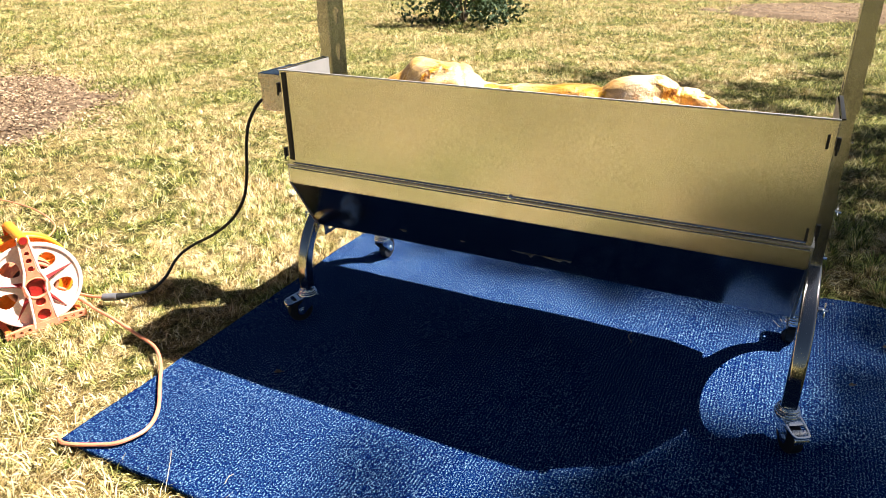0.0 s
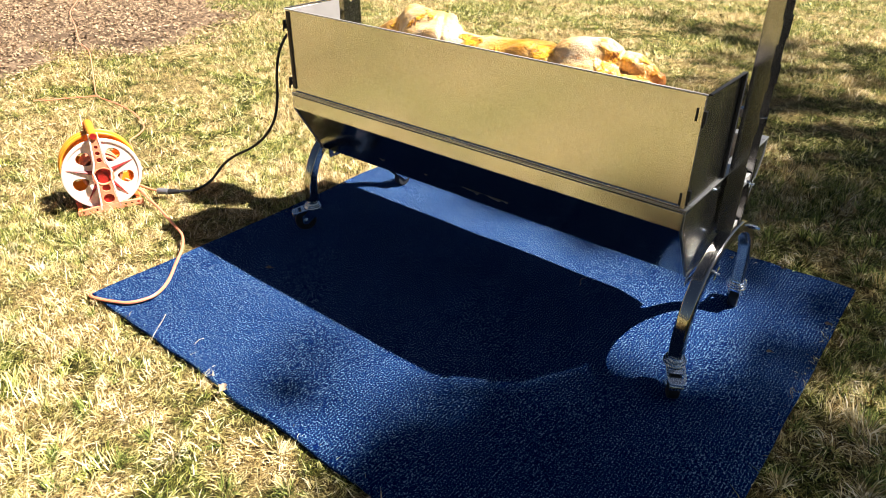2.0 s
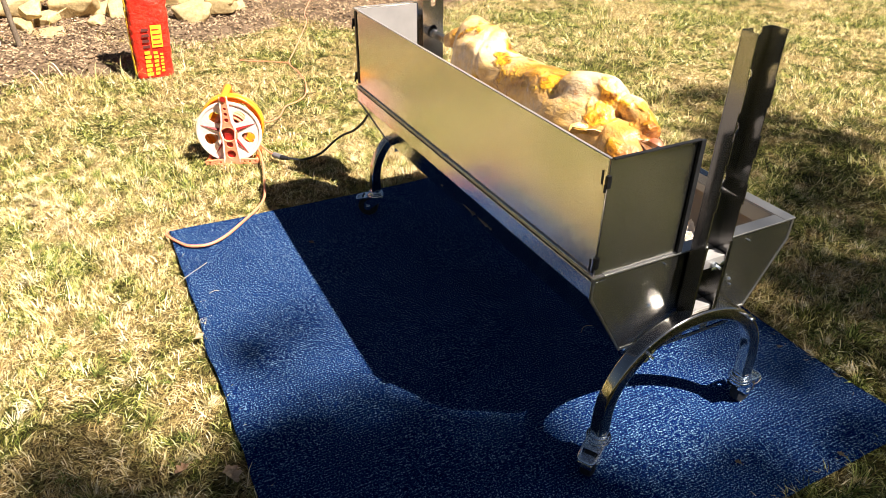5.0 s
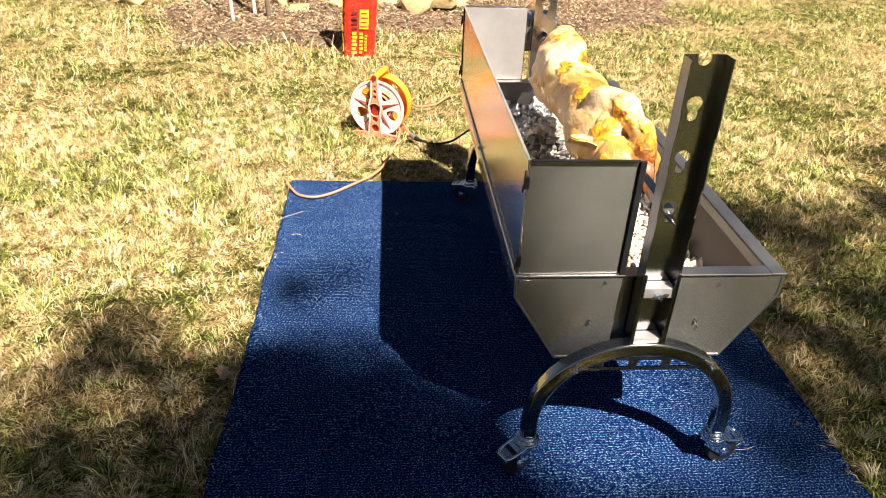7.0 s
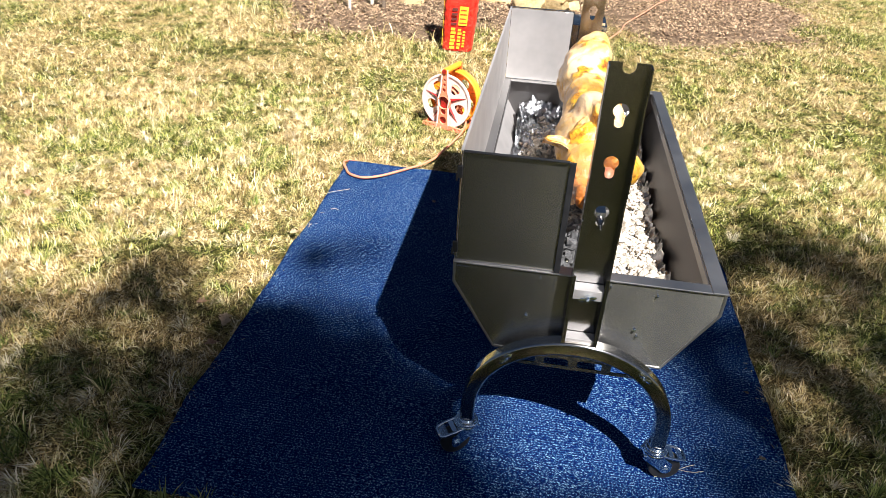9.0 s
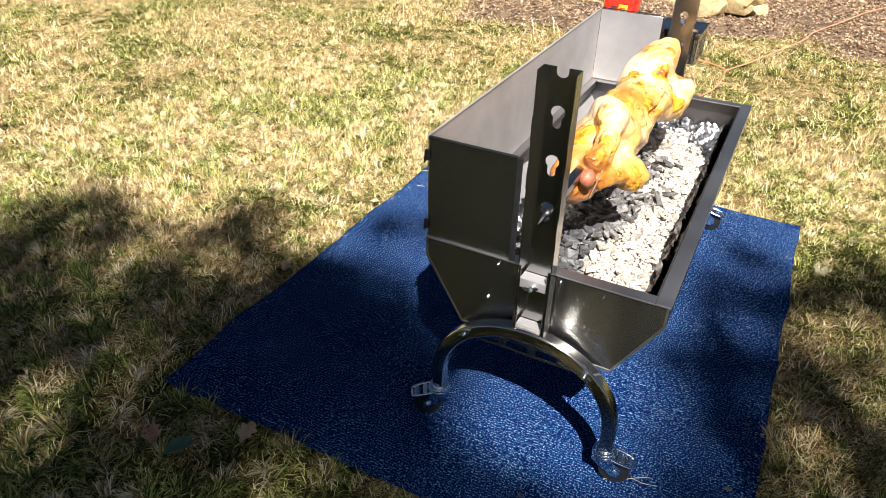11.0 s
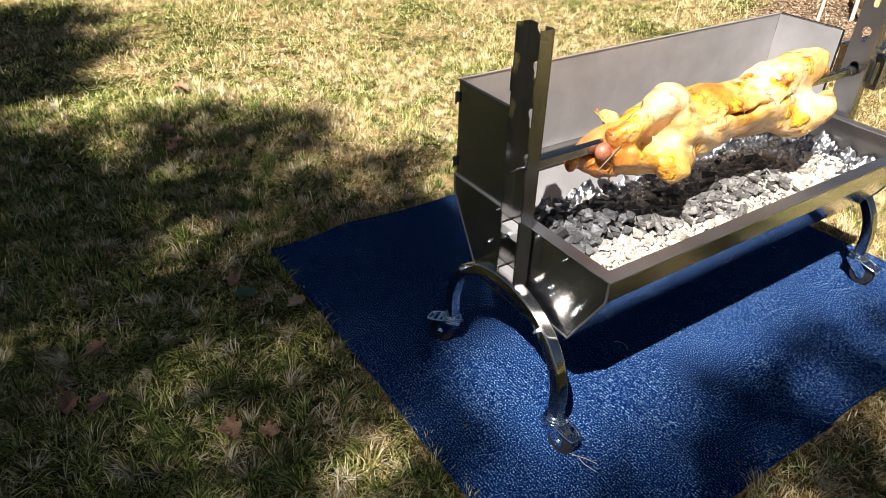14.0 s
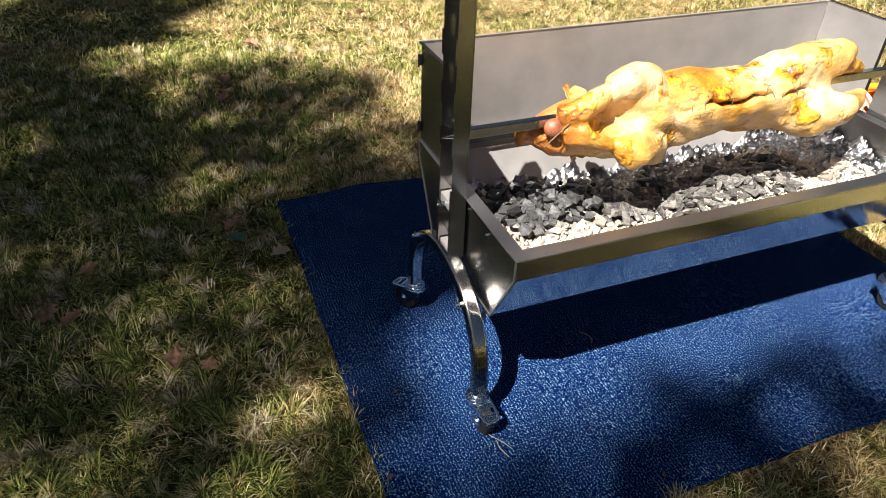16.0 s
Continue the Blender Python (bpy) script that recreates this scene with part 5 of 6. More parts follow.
# ---- cords ----
def cord(name, points, r, mat, label, seed=0, wob=0.006):
    rng = random.Random(seed)
    pts = [Vector(p) + Vector((rng.uniform(-wob, wob), rng.uniform(-wob, wob), 0)) for p in points]
    return tagged(finish(name, tube(smooth_line(pts, 10), circle(0, 0, r, 8)), mat), label, "cord")


loop = cord("extension_cord", [(-2.28, -0.30, 0.10), (-2.20, -0.235, 0.05), (-2.10, -0.235, 0.030), (-1.98, -0.265, 0.030), (-1.84, -0.292, 0.030), (-1.735, -0.325, 0.030), (-1.655, -0.375, 0.026), (-1.575, -0.448, 0.022), (-1.488, -0.545, 0.022), (-1.452, -0.615, 0.022), (-1.475, -0.672, 0.022), (-1.525, -0.712, 0.022), (-1.585, -0.735, 0.024), (-1.638, -0.732, 0.012), (-1.69, -0.70, -0.012), (-1.76, -0.64, -0.03)], 0.0054, CORD_MAT, "orange extension cord looped over the carpet corner", 3)
cord("extension_cord", [(-2.36, -0.20, 0.15), (-2.46, -0.14, 0.08), (-2.62, -0.03, 0.035), (-2.80, 0.075, 0.014), (-2.88, 0.15, 0.014), (-2.97, 0.245, 0.014), (-3.19, 0.315, 0.014), (-3.42, 0.325, 0.014), (-3.61, 0.337, 0.014), (-3.86, 0.42, 0.014), (-4.2, 0.60, 0.04), (-4.51, 0.74, 0.06), (-4.75, 0.80, 0.07), (-5.2, 0.98, 0.08), (-5.7, 1.2, 0.085), (-6.23, 1.48, 0.07), (-7.0, 1.9, 0.014)], 0.0038, CORD_MAT, "orange extension cord running across the lawn into the mulch", 5, 0.015)
cord("extension_cord", [(-3.61, 0.337, 0.016), (-3.70, 0.24, 0.014), (-3.76, 0.13, 0.014), (-3.80, 0.04, 0.02)], 0.0042, CORD_MAT, "orange extension cord end lying in the grass", 7)
cord("pigtail_cord", [(-2.30, -0.235, 0.07), (-2.24, -0.20, 0.04), (-2.185, -0.182, 0.03), (-2.13, -0.165, 0.030)], 0.0050, CORD_MAT, "short orange cord tail with its socket", 2, 0.0)
plug = empty("plug", "black plug joined to the orange socket on the grass", "plug", (-2.10, -0.150, 0.030))
part("socket_body", rod((-0.045, -0.022, 0.0), (0.0, 0.0, 0.002), 0.0135, sides=14, bevel=0.003), GRIP, plug, "grey rubber socket")
part("plug_body", rod((0.001, 0.0005, 0.002), (0.040, 0.030, 0.004), 0.0125, 0.008, 14, bevel=0.002), RUBBER, plug)
cord("power_cord", [(-2.062, -0.121, 0.034), (-2.035, -0.060, 0.030), (-2.055, 0.030, 0.034), (-2.060, 0.10, 0.08), (-2.0, 0.135, 0.13), (-1.90, 0.155, 0.19), (-1.815, 0.175, 0.26), (-1.765, 0.19, 0.34), (-1.745, 0.20, 0.43), (-1.735, 0.205, 0.52), (-1.715, 0.21, 0.60), (-1.685, 0.215, 0.66), (-1.655, 0.225, 0.690), (-1.636, 0.235, 0.695)], 0.0055, RUBBER, "black power cord hanging from the spit motor", 1, 0.003)


# ---- charcoal sack ----
def make_sack():
    sack = empty("charcoal_sack", "tall red paper charcoal sack with yellow print standing by the mulch", "sack", (-3.80, -0.505, 0.0))
    nz, na = 60, 64
    verts = []
    for k in range(nz):
        t = k / (nz - 1)
        z = 0.74 * t
        pinch = max(0.0, (t - 0.86) / 0.14)
        hx, hy = 0.085 * (1 - 0.8 * pinch) * (0.93 + 0.16 * math.sin(math.pi * t)), 0.112 * (1 + 0.05 * pinch) * (0.95 + 0.08 * math.sin(math.pi * t))
        for j in range(na):
            a = 2 * math.pi * j / na
            c, s = math.cos(a), math.sin(a)
            e = 0.42
            x, y = hx * math.copysign(abs(c) ** e, c), hy * math.copysign(abs(s) ** e, s)
            k2 = 1 + 0.045 * noise.noise(Vector((x * 14, y * 14, z * 9))) + 0.06 * noise.noise(Vector((x * 34, y * 34, z * 30)))
            verts.append((x * k2 + 0.02 * t * t, y * k2 + 0.045 * t, z))
    verts = np.array(verts)
    i, j = np.meshgrid(np.arange(nz - 1), np.arange(na), indexing="ij")
    quads = np.stack([i * na + j, i * na + (j + 1) % na, (i + 1) * na + (j + 1) % na, (i + 1) * na + j], -1).reshape(-1, 4)
    body = soup("bag_body", verts, quads, BAG_RED, sack)
    body.data.polygons.foreach_set("use_smooth", np.ones(len(quads), bool))

    def face_x(y, z):
        t = z / 0.74
        pinch = max(0.0, (t - 0.86) / 0.14)
        hx = 0.085 * (1 - 0.8 * pinch) * (0.93 + 0.16 * math.sin(math.pi * t))
        return hx * 1.035 + 0.02 * t * t

    def print_patch(y0, y1, z0, z1, mat, label, lift=0.004):
        bm = bmesh.new()
        ny, nzz = 6, 8
        grid = [[bm.verts.new((face_x(0, z0 + (z1 - z0) * b / nzz) + lift - 0.22 * abs((y0 + (y1 - y0) * a / ny) / 0.112) ** 6 * 0.02, y0 + (y1 - y0) * a / ny + 0.045 * (z0 + (z1 - z0) * b / nzz) / 0.74, z0 + (z1 - z0) * b / nzz)) for a in range(ny + 1)] for b in range(nzz + 1)]
        for p, q in zip(grid, grid[1:]):
            for a in range(ny):
                bm.faces.new((p[a], p[a + 1], q[a + 1], q[a]))
        part("print", bm, mat, body, label)

    print_patch(-0.002, 0.062, 0.190, 0.325, BAG_YELLOW, "yellow printed panel")
    for k in range(4):
        print_patch(0.006, 0.056 - 0.008 * (k % 2), 0.205 + 0.030 * k, 0.212 + 0.030 * k, BAG_RED, "red printed bar", 0.006)
    for k in range(6):
        # a column of large blocks beside a column of small ones
        print_patch(-0.052, -0.014 - 0.006 * (k % 2), 0.016 + 0.027 * k, 0.036 + 0.027 * k, BAG_YELLOW, "yellow printed block", 0.0045)
        print_patch(0.000, 0.024 + 0.005 * (k % 3 == 1), 0.018 + 0.026 * k, 0.036 + 0.026 * k, BAG_YELLOW, "yellow printed block", 0.0045)
        print_patch(0.038, 0.056, 0.034 + 0.021 * k, 0.047 + 0.021 * k, BAG_YELLOW, "yellow printed block", 0.0045)
    for k in range(4):
        print_patch(-0.056, -0.014, 0.190 + 0.034 * k, 0.208 + 0.034 * k, BAG_DARK, "dark printed bar", 0.0045)
    strip = bmesh.new()
    for k in range(9):
        z = 0.02 + 0.068 * k
        t = z / 0.74
        hy = 0.112 * (0.95 + 0.08 * math.sin(math.pi * t)) * 1.05
        box((-0.05 + 0.02 * t * t, -hy - 0.002 + 0.045 * t, z), (0.052 + 0.02 * t * t, -hy + 0.004 + 0.045 * t, z + 0.06), 0.002, 1, strip)
    part("side_print", strip, BAG_YELLOW, body, "yellow printed side strip")


make_sack()


# ---- stones, saplings, shrub ----
def boulder(at, size, turn, seed):
    rng = random.Random(seed)
    bm = bmesh.new()
    for _ in range(22):
        p = Vector((rng.gauss(0, 1), rng.gauss(0, 1), rng.gauss(0, 1))).normalized()
        p = p / max(abs(p.x), abs(p.y), abs(p.z)) * rng.uniform(0.72, 1.0) * 0.93
        bm.verts.new((p.x * size[0], p.y * size[1], max(p.z, -0.8) * size[2]))
    made = bmesh.ops.convex_hull(bm, input=bm.verts[:])
    bmesh.ops.delete(bm, geom=[g for g in made["geom_interior"] if isinstance(g, bmesh.types.BMVert)], context="VERTS")
    bmesh.ops.bevel(bm, geom=bm.edges[:], offset=min(size) * 0.10, segments=2, affect="EDGES", profile=0.6)
    bmesh.ops.triangulate(bm, faces=bm.faces[:])
    bmesh.ops.subdivide_edges(bm, edges=[q for q in bm.edges if q.calc_length() > min(size) * 0.35], cuts=2, use_grid_fill=True)
    off = Vector((rng.uniform(0, 50), rng.uniform(0, 50), rng.uniform(0, 50)))
    for v in bm.verts:
        v.co *= 1 + 0.07 * noise.noise(v.co * 9 + off) + 0.03 * noise.noise(v.co * 30 + off)
    ob = finish("stone", bm, STONE, smooth=35)
    ob.matrix_basis = Matrix.Translation((at[0], at[1], at[2] + size[2] * 0.62)) @ Matrix.Rotation(turn, 4, "Z") @ Matrix.Rotation(rng.uniform(-0.12, 0.12), 4, "X")
    return tagged(ob, "tan field stone edging the mulch bed", "stone", "stones of the border")


STONES = ((-5.05, -0.05, 0.03, 0.20, 0.16, 0.10), (-5.25, 0.28, 0.03, 0.14, 0.12, 0.07), (-5.45, -0.42, 0.04, 0.24, 0.22, 0.15), (-5.75, -0.10, 0.04, 0.22, 0.22, 0.14), (-5.55, -0.85, 0.04, 0.22, 0.20, 0.16), (-5.75, -1.30, 0.04, 0.26, 0.22, 0.15), (-5.95, -1.78, 0.04, 0.24, 0.24, 0.17), (-5.05, -1.12, 0.03, 0.15, 0.22, 0.035), (-6.2, -0.7, 0.05, 0.28, 0.26, 0.24), (-6.3, -1.35, 0.05, 0.28, 0.28, 0.25), (-6.25, -0.1, 0.05, 0.26, 0.22, 0.22), (-6.15, -2.25, 0.04, 0.26, 0.24, 0.16), (-6.6, -2.0, 0.05, 0.30, 0.26, 0.24), (-5.35, -2.55, 0.03, 0.16, 0.14, 0.09), (-6.45, -2.8, 0.04, 0.28, 0.24, 0.2))
for n, (x, y, z, a, b, c) in enumerate(STONES):
    boulder((x, y, z - 0.02), (a * 1.08, b * 1.08, c * 1.08), 0.7 * n, 40 + n)

pile = random.Random(77)
for n in range(16):
    x = pile.uniform(-6.0, -5.0)
    size = pile.uniform(0.09, 0.17)
    boulder((x, pile.uniform(-1.7, 0.2) + 0.2 * (x + 5.5), pile.uniform(0.0, 0.16)), (size, size * pile.uniform(0.7, 1.0), size * pile.uniform(0.45, 0.8)), pile.uniform(0, 6), 140 + n)


def sapling(x, y, lean, height, r, mat, label, seed, twigs=0):
    rng = random.Random(seed)
    tree = empty("sapling", label, "sapling", (x, y, 0))
    line = [Vector((lean[0] * t + 0.02 * math.sin(4 * t + seed), lean[1] * t, -0.02 + height * t)) for t in [k / 10 for k in range(11)]]
    part("trunk", tube(line, circle(0, 0, 1, 10), radii=[r * (1 - 0.5 * k / 10) for k in range(11)]), mat, tree)
    for k in range(twigs):
        t = rng.uniform(0.35, 0.95)
        a = rng.uniform(0, 6.28)
        p = line[int(t * 10)]
        q = [p + Vector((math.cos(a), math.sin(a), 0.9)) * 0.12 * j + Vector((0, 0, 0.01 * j * j)) for j in range(5)]
        part("twig", tube(q, circle(0, 0, 1, 6), radii=[0.008 - 0.0014 * j for j in range(5)]), mat, tree)


sapling(-4.52, -1.53, (-0.35, -0.10), 1.9, 0.014, PALE_BARK, "pale leaning stake by the young tree in the mulch", 1)
sapling(-4.78, -1.40, (-0.18, -0.12), 2.4, 0.016, PALE_BARK, "slim pale young tree trunk in the mulch", 2, 10)
sapling(-4.66, -1.27, (0.0, -0.10), 2.2, 0.019, BARK, "slim brown young tree trunk in the mulch", 3, 10)


def leaves(name, clumps, per_area, size, mat, parent, seed):
    """A crown: many small leaf cards in clumps (x, y, z, r)."""
    rng = np.random.default_rng(seed)
    pts = []
    for x, y, z, r in clumps:
        n = max(20, int(per_area * r * r))
        d = rng.normal(0, 1, (n, 3))
        d /= np.linalg.norm(d, axis=1)[:, None]
        pts.append(np.array((x, y, z)) + d * (r * rng.random(n) ** 0.42)[:, None])
    c = np.concatenate(pts)
    n = len(c)
    a = rng.normal(0, 1, (n, 3))
    a /= np.linalg.norm(a, axis=1)[:, None]
    b = np.cross(a, rng.normal(0, 1, (n, 3)))
    b /= np.linalg.norm(b, axis=1)[:, None]
    k = size * rng.uniform(0.6, 1.4, n)[:, None]
    a, b = a * k, b * k * 0.55
    i = np.arange(n)
    return soup(name, np.concatenate([c - a, c - b, c + a, c + b]), np.stack([i, i + n, i + 2 * n, i + 3 * n], 1), mat, parent)


def shrub(x, y, seed):
    rng = random.Random(seed)
    bush = empty("shrub", "dark evergreen shrub at the far side of the lawn", "shrub", (x, y, 0))
    for k in range(9):
        a = rng.uniform(0, 6.28)
        q = [Vector((math.cos(a) * 0.1 * j * rng.uniform(0.7, 1), math.sin(a) * 0.1 * j, 0.12 * j)) for j in range(6)]
        part("stem", tube(q, circle(0, 0, 1, 6), radii=[0.022 - 0.003 * j for j in range(6)]), BARK, bush)
    clumps = [(rng.uniform(-0.55, 0.55), rng.uniform(-0.5, 0.5), 0.16 + rng.random() ** 1.3 * 1.0, rng.uniform(0.16, 0.30)) for _ in range(34)]
    leaves("crown", clumps, 2600, 0.030, NEEDLE, bush, seed)


shrub(-4.22, 7.38, 4)

# ---- shade trees, out of sight towards the sun, whose thin crowns dapple the lawn ----
TO_SUN = Vector((0.605, 0.379, 1.0))


def shade_tree(x, y, low, high, boughs, thick, seed, label):
    """boughs: (x, y, r, density) where the foliage of each bough stands between lawn and sun; thick: leaves for a square metre."""
    rng = np.random.default_rng(seed)
    tree = empty("tree", label, "tree", (x, y, 0))
    trunk = [Vector((0.15 * math.sin(3 * t), 0.12 * math.sin(2 * t + 1), -0.1 + high * 0.96 * t)) for t in [k / 12 for k in range(13)]]
    part("trunk", tube(trunk, circle(0, 0, 1, 14), radii=[0.24 * (1 - 0.82 * k / 12) for k in range(13)]), BARK, tree)
    centres = []
    for k, (bx, by, r, dense) in enumerate(boughs):
        z = low + (high - low) * ((k * 0.382) % 1.0)
        p = Vector((bx, by, 0)) + TO_SUN * z - Vector((x, y, 0))
        start = trunk[min(11, max(4, int(12 * (z - 2.2) / high)))]
        way = [start.lerp(p, t) + Vector((0, 0, -0.3 * math.sin(math.pi * t))) for t in [j / 8 for j in range(9)]]
        part("limb", tube(way, circle(0, 0, 1, 7), radii=[0.05 - 0.0055 * j for j in range(9)]), BARK, tree)
        n = int(thick * dense * math.pi * r * r)
        tufts = max(3, n // 14)
        a, q = rng.uniform(0, 2 * np.pi, tufts), r * rng.random(tufts) ** 0.5
        q = q * (1 + 0.18 * np.sin(3 * a + k) + 0.12 * np.sin(7 * a + 2 * k))
        dz = rng.normal(0, 0.35, tufts)
        mid = np.stack([p.x + q * np.cos(a) + 0.605 * dz, p.y + q * np.sin(a) + 0.379 * dz, p.z + dz], 1)
        centres.append(np.repeat(mid, 14, 0) + rng.normal(0, 0.055, (tufts * 14, 3)))
    c = np.concatenate(centres)
    n = len(c)
    a = rng.normal(0, 1, (n, 3))
    a /= np.linalg.norm(a, axis=1)[:, None]
    b = np.cross(a, rng.normal(0, 1, (n, 3)))
    b /= np.linalg.norm(b, axis=1)[:, None]
    k = 0.05 * rng.uniform(0.6, 1.4, n)[:, None]
    a, b = a * k, b * k * 0.55
    i = np.arange(n)
    soup("crown", np.concatenate([c - a, c - b, c + a, c + b]), np.stack([i, i + n, i + 2 * n, i + 3 * n], 1), NEEDLE, tree)


BOUGHS_SOUTH = ((-0.5, -1.08, 0.2, 1.3), (-0.22, -0.95, 0.3, 1.05), (-0.18, -1.85, 0.28, 1.3), (0.15, -1.55, 0.38, 0.95), (0.22, -2.05, 0.28, 1.3), (0.3, -0.95, 0.42, 0.95), (0.75, -1.6, 0.55, 0.82), (0.95, -0.75, 0.55, 0.45), (1.0, 0.0, 0.5, 0.2), (1.5, -1.4, 0.6, 0.99), (1.4, -2.2, 0.5, 1.0), (0.7, -2.1, 0.3, 0.9), (0.1, -0.42, 0.33, 1.04), (-0.22, -0.42, 0.2, 1.04), (0.02, -0.08, 0.22, 0.7), (0.25, 0.15, 0.22, 0.6), (0.95, -3.05, 0.45, 1.2), (0.75, -3.7, 0.55, 1.2), (1.3, -4.3, 0.9, 1.2), (0.55, -4.6, 0.4, 1.2), (-0.8, -0.5, 0.15, 0.16))
BOUGHS_TOP = ((2.2, -1.0, 1.0, 1.0), (3.3, -0.2, 1.2, 1.0), (2.3, -2.8, 1.0, 1.0), (3.4, -2.0, 1.2, 1.0), (0.55, -0.55, 0.3, 0.45), (0.62, 0.15, 0.3, 0.45), (0.45, -1.75, 0.4, 0.8), (-0.05, -1.15, 0.3, 0.85), (-0.32, -0.76, 0.14, 0.62), (0.15, -0.62, 0.3, 1.17), (0.12, -0.25, 0.22, 0.8))
BOUGHS_LOW = ((-0.45, -0.38, 0.12, 0.8), (0.9, -1.65, 0.22, 1.2), (0.85, 0.25, 0.4, 0.4), (0.75, 0.6, 0.22, 1.0), (1.0, -0.25, 0.35, 0.12), (0.98, 0.2, 0.3, 0.45), (0.72, 0.78, 0.32, 0.8), (0.0, -0.55, 0.24, 1.3), (-0.2, -0.25, 0.18, 0.9), (0.24, -0.42, 0.22, 1.3), (-0.28, -0.58, 0.15, 0.78), (-0.1, -0.62, 0.22, 1.56), (0.15, -0.5, 0.22, 1.56), (0.05, -0.2, 0.2, 1.2))
BOUGHS_MID = ((0.63, -1.07, 0.2, 0.35), (-0.17, -0.07, 0.13, 0.9), (-0.2, -0.55, 0.2, 1.56), (0.2, 0.02, 0.16, 1.2), (0.26, -0.2, 0.16, 1.1), (1.2, -0.75, 0.4, 0.63), (0.52, 0.08, 0.2, 0.76), (0.98, -0.5, 0.3, 0.23), (0.75, -0.35, 0.35, 0.4), (0.6, -1.1, 0.35, 0.85), (1.35, -0.3, 0.4, 0.25), (1.35, -2.6, 0.45, 1.2), (1.6, -3.3, 0.5, 1.2), (1.2, -2.1, 0.32, 1.1), (1.75, -2.2, 0.5, 1.1), (1.15, -3.0, 0.3, 1.1))
BOUGHS_NEAR = ((-0.22, -0.45, 0.18, 1.3), (-0.02, -0.45, 0.2, 1.3), (-0.15, 0.78, 0.14, 0.7), (0.2, -0.62, 0.2, 1.3), (-0.05, -0.3, 0.2, 1.0), (0.22, 0.22, 0.14, 0.6), (0.1, 0.04, 0.15, 0.9), (0.27, 0.5, 0.16, 0.55), (0.13, 0.74, 0.13, 0.55), (0.22, 0.36, 0.1, 0.5), (1.0, -1.3, 0.28, 1.0), (0.8, -3.5, 0.5, 1.2), (0.8, -4.3, 0.5, 1.2))
BOUGHS_EAST = ((0.6, 0.6, 0.35, 0.7), (0.05, 0.95, 0.2, 0.43), (-0.4, 0.82, 0.2, 0.5), (-0.7, 0.76, 0.12, 0.37), (-1.2, 0.98, 0.16, 0.6), (0.75, 1.4, 0.5, 0.8), (-0.1, 1.4, 0.4, 0.37), (-0.85, 1.45, 0.3, 0.31), (-0.5, 2.0, 0.42, 0.7), (-1.25, 2.35, 0.38, 0.9), (-1.85, 2.6, 0.22, 0.8), (0.3, 2.3, 0.5, 0.8), (-0.4, 2.9, 0.45, 0.9), (0.4, 3.2, 0.55, 0.9), (-0.35, 3.7, 0.4, 0.8), (-0.3, 4.4, 0.3, 0.9), (-1.3, 4.45, 0.35, 0.9), (-1.95, 4.7, 0.25, 0.7))
BOUGHS_REAR = ((0.6, 4.3, 0.5, 0.9), (0.0, 6.4, 0.3, 0.5), (1.3, 2.2, 0.5, 0.9), (2.3, 2.6, 1.0, 1.0), (3.5, 2.0, 1.2, 1.0), (1.3, 3.4, 0.7, 1.0))
BOUGHS_EDGE = ((-0.5, 1.2, 0.32, 0.56), (-1.0, 1.2, 0.22, 0.8), (-1.3, 1.75, 0.35, 0.8), (0.35, 1.15, 0.35, 0.5), (0.0, 1.75, 0.4, 0.9), (-0.42, 0.93, 0.18, 0.5), (-0.02, 0.8, 0.16, 0.43), (-0.8, 2.05, 0.35, 0.9), (-0.9, 2.8, 0.35, 0.8), (0.33, 0.62, 0.16, 0.7), (-1.0, 3.6, 0.3, 0.6), (0.3, 5.2, 0.4, 0.6))
BOUGHS_RIM = ((-0.75, 1.12, 0.24, 0.56), (-0.2, 1.08, 0.22, 0.56), (-0.15, 1.3, 0.28, 0.56), (-1.35, 1.25, 0.22, 0.7), (-0.55, 1.55, 0.3, 0.56), (-0.75, 0.85, 0.16, 0.5), (-0.55, 1.0, 0.24, 0.56), (-0.95, 1.02, 0.22, 0.56), (-0.3, 0.98, 0.2, 0.56), (-1.1, 1.3, 0.3, 0.9), (-0.2, 1.2, 0.25, 0.56), (-0.45, 0.75, 0.1, 0.37), (-0.92, 0.74, 0.1, 0.43), (-0.55, 0.72, 0.09, 0.43), (-1.25, 0.78, 0.08, 0.6))
BOUGHS_FAR = ((-0.6, 0.68, 0.15, 0.3), (-0.3, 0.73, 0.14, 0.25), (-0.98, 0.74, 0.13, 0.4), (0.15, 1.08, 0.25, 0.3), (-0.3, 1.06, 0.25, 0.4), (-0.62, 1.05, 0.2, 0.3), (-1.9, 2.4, 0.25, 0.7), (-1.5, 2.4, 0.25, 0.7), (-0.9, 4.3, 0.35, 0.8), (-0.3, 3.1, 0.3, 0.6), (0.1, 2.4, 0.3, 0.6))
# unseen boughs; those past x = 1.2 are added to darken the end sheets' reflections
BOUGHS_BEHIND = ((1.75, -0.3, 0.45, 1.2), (1.45, -0.05, 0.30, 0.6), (1.08, -1.3, 0.34, 0.3), (1.0, -0.88, 0.28, 0.7), (0.92, -0.58, 0.24, 0.5), (1.9, 0.6, 0.5, 1.2))
shade_tree(8.6, 3.4, 11.0, 14.0, BOUGHS_SOUTH + BOUGHS_TOP + BOUGHS_LOW + BOUGHS_MID + BOUGHS_NEAR + BOUGHS_BEHIND, 960, 21, "tall dark-leaved tree beside the lawn")
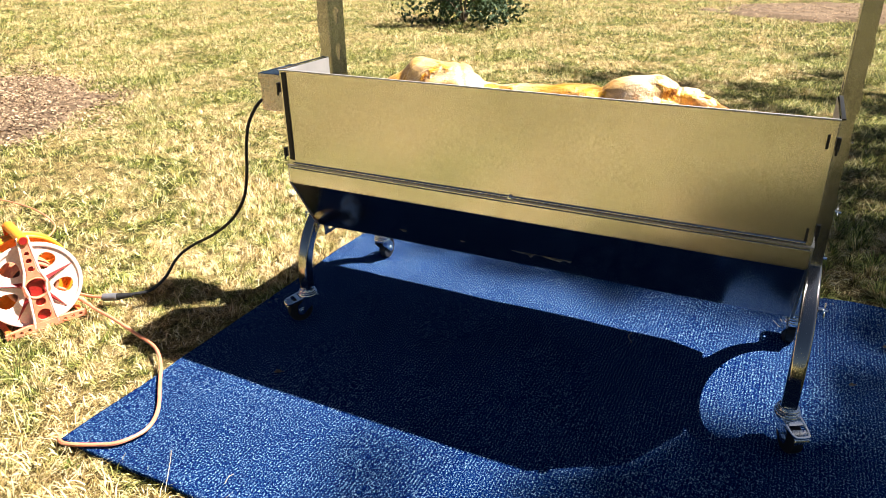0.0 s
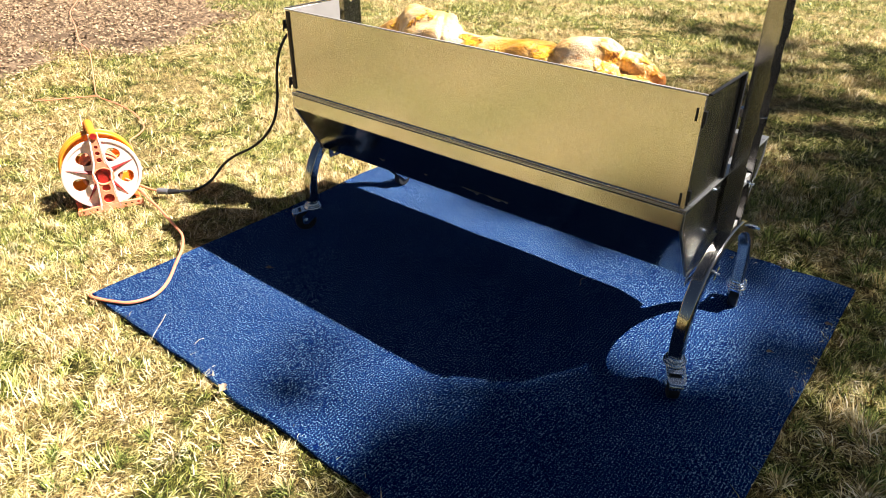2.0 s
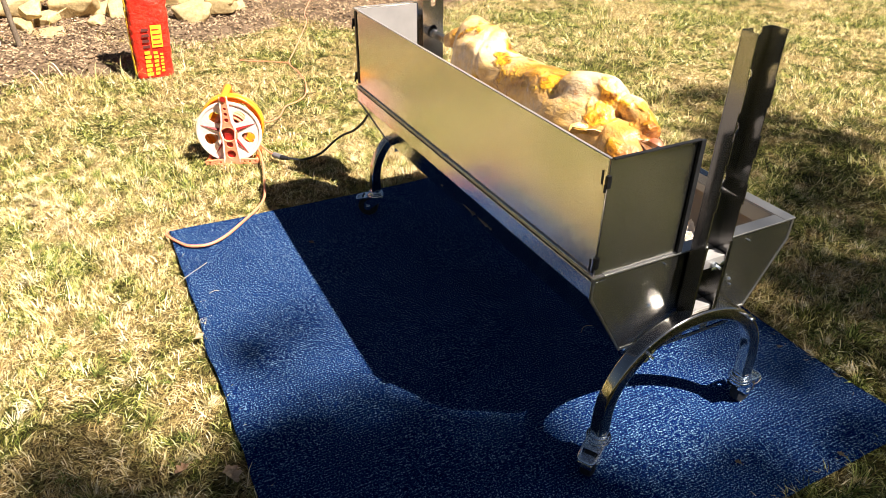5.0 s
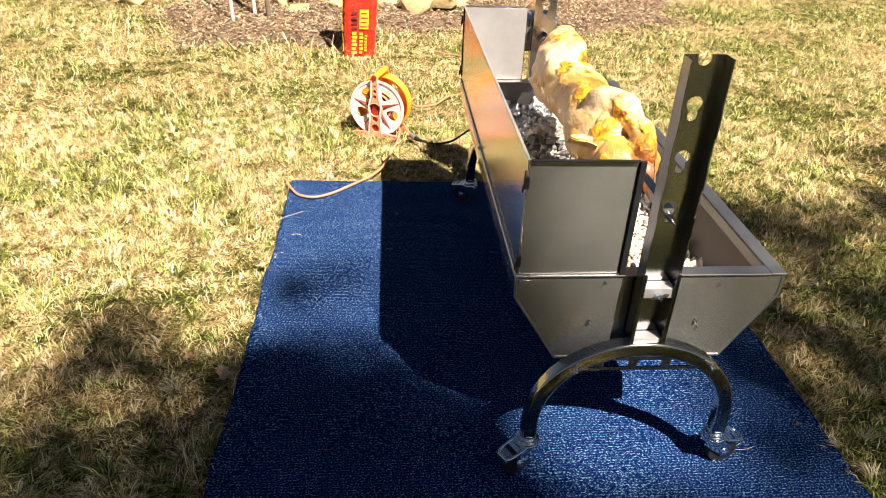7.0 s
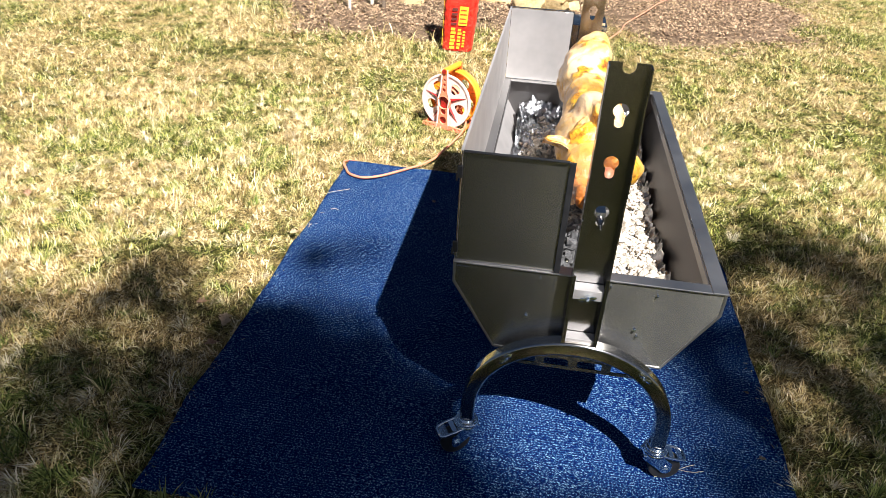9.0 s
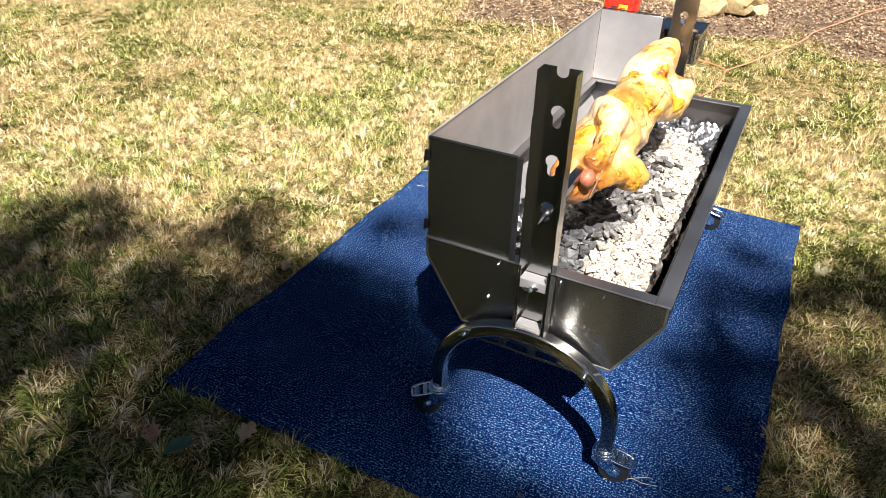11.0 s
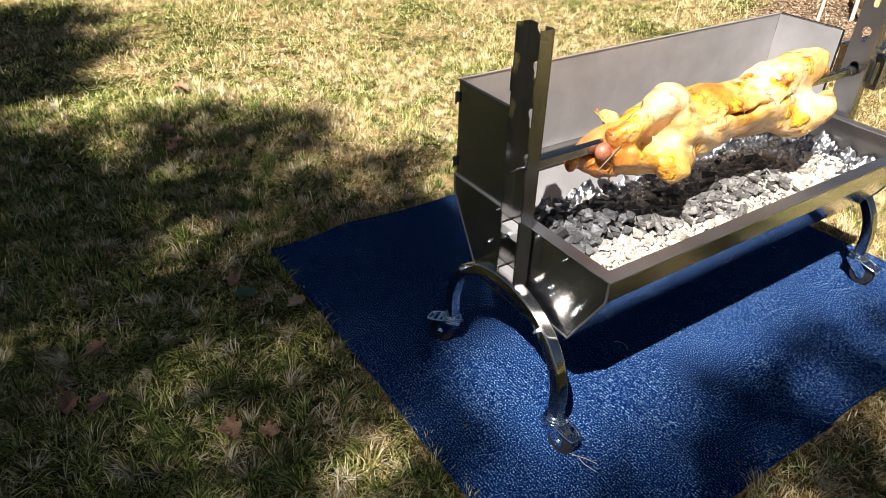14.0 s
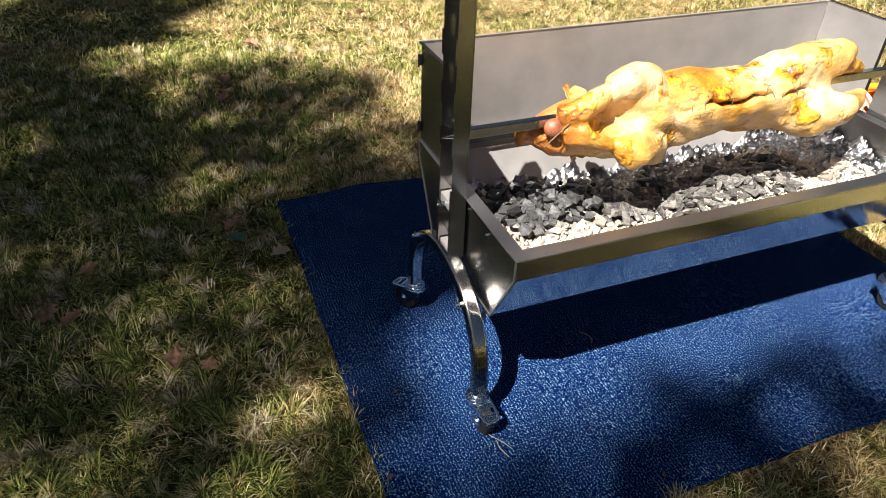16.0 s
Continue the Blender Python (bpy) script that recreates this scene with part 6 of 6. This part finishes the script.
shade_tree(7.8, 7.6, 11.5, 14.5, BOUGHS_EAST + BOUGHS_REAR + BOUGHS_EDGE + BOUGHS_RIM + BOUGHS_FAR, 980, 22, "tall dark-leaved tree behind the roaster")


# ---- litter ----
def leaf(x, y, z, size, mat, label, seed, lobed=True):
    """A fallen leaf: lobed blade with a raised midrib, cupped and twisted as it dried, and a thin stalk."""
    rng = random.Random(seed)
    bm = bmesh.new()
    n, w = 16, 7
    cup, twist, bow = rng.uniform(0.35, 0.9), rng.uniform(-1.2, 1.2), rng.uniform(0.1, 0.5)
    rows = []
    for i in range(n + 1):
        t = i / n
        half = 0.36 * math.sin(math.pi * min(1, t * 0.95 + 0.03)) ** 0.7
        if lobed:
            half *= 0.50 + 0.62 * abs(math.cos(3.0 * math.pi * t + 0.4)) * (1 + 0.15 * rng.uniform(-1, 1))
        row = []
        for j in range(w):
            c = j / (w - 1) * 2 - 1
            px, py, pz = (t - 0.5) * size, c * half * size, size * half * (cup * c * c + 0.10 * math.sin(9 * t + 4 * c) - 0.08 * (abs(c) < 0.1))
            a = twist * (t - 0.5)
            row.append(bm.verts.new((px, py * math.cos(a) - pz * math.sin(a), py * math.sin(a) + pz * math.cos(a) + size * bow * (t - 0.5) ** 2)))
        rows.append(row)
    for a, b in zip(rows, rows[1:]):
        for j in range(w - 1):
            bm.faces.new((a[j], a[j + 1], b[j + 1], b[j]))
    bmesh.ops.solidify(bm, geom=bm.faces[:], thickness=0.0007)
    tube([Vector((-0.5 * size, 0, size * bow * 0.25)), Vector((-0.65 * size, 0.03 * size, size * bow * 0.3)), Vector((-0.8 * size, 0.08 * size, size * bow * 0.2))], circle(0, 0, 0.0008, 5), bm)
    ob = finish("leaf", bm, mat, smooth=50)
    ob.matrix_basis = Matrix.LocRotScale((x, y, z), Euler((rng.uniform(-0.3, 0.3), rng.uniform(-0.3, 0.3), rng.uniform(0, 6.3))), (1, 1, 1))
    return tagged(ob, label, "leaf", "fallen leaves")


leaf(0.522, -0.465, 0.044, 0.080, GREEN_LEAF, "dull green fallen leaf on the grass", 1, False)
LEAVES = ((0.52, -0.56, 0.07), (0.99, -0.435, 0.075), (0.38, -1.95, 0.10), (0.387, -1.80, 0.11), (0.41, -1.73, 0.08), (0.755, 0.086, 0.085), (1.03, -0.195, 0.08), (1.10, -0.24, 0.075), (0.67, 0.14, 0.06), (-0.18, -0.756, 0.035), (-0.37, -0.875, 0.035), (0.877, -3.76, 0.10), (0.16, -2.49, 0.09), (-0.62, -2.9, 0.08), (-0.92, -1.9, 0.04))
for n, (x, y, s) in enumerate(LEAVES):
    leaf(x, y, 0.042, s, DEAD_LEAF, "curled brown fallen leaf on the grass", 10 + n)
for n, (x, y, s) in enumerate(((0.385, -0.35, 0.065), (-0.31, -0.77, 0.055), (-0.89, -0.741, 0.035))):
    leaf(x, y, 0.033, s, PALE_LEAF, "pale dry fallen leaf by the carpet edge", 40 + n)
for n, (x, y, s) in enumerate(((-1.307, -0.254, 0.032), (-0.069, 0.856, 0.03), (0.205, 0.386, 0.022), (-0.33, 0.87, 0.018), (0.096, 0.899, 0.022), (0.304, 0.645, 0.026))):
    leaf(x, y, 0.0165, 0.75 * s, BARK, "small dry leaf scrap on the carpet", 60 + n)


def straws(name, points, label):
    return tagged(finish(name, tube(smooth_line(points, 5), circle(0, 0, 0.0007, 5)), STRAW), label, "straw", "dry straws")


straws("straw", [(-1.235, -0.755, 0.020), (-1.275, -0.705, 0.024), (-1.31, -0.665, 0.020), (-1.335, -0.64, 0.017)], "dry straw lying on the carpet edge")
straws("straw", [(-1.132, -0.67, 0.018), (-1.137, -0.65, 0.02), (-1.136, -0.635, 0.017)], "dry straw lying on the carpet")
straws("straw", [(-0.40, 0.345, 0.017), (-0.415, 0.365, 0.02), (-0.418, 0.385, 0.018), (-0.41, 0.40, 0.017)], "dry straw lying on the carpet")
straws("straw", [(0.050, 0.56, 0.016), (0.026, 0.61, 0.018), (0.002, 0.645, 0.018), (-0.012, 0.672, 0.017)], "dry straw caught by the castor on the carpet")
straws("straw", [(0.015, 0.632, 0.017), (0.018, 0.66, 0.02), (0.008, 0.69, 0.018)], "dry straw caught by the castor on the carpet")
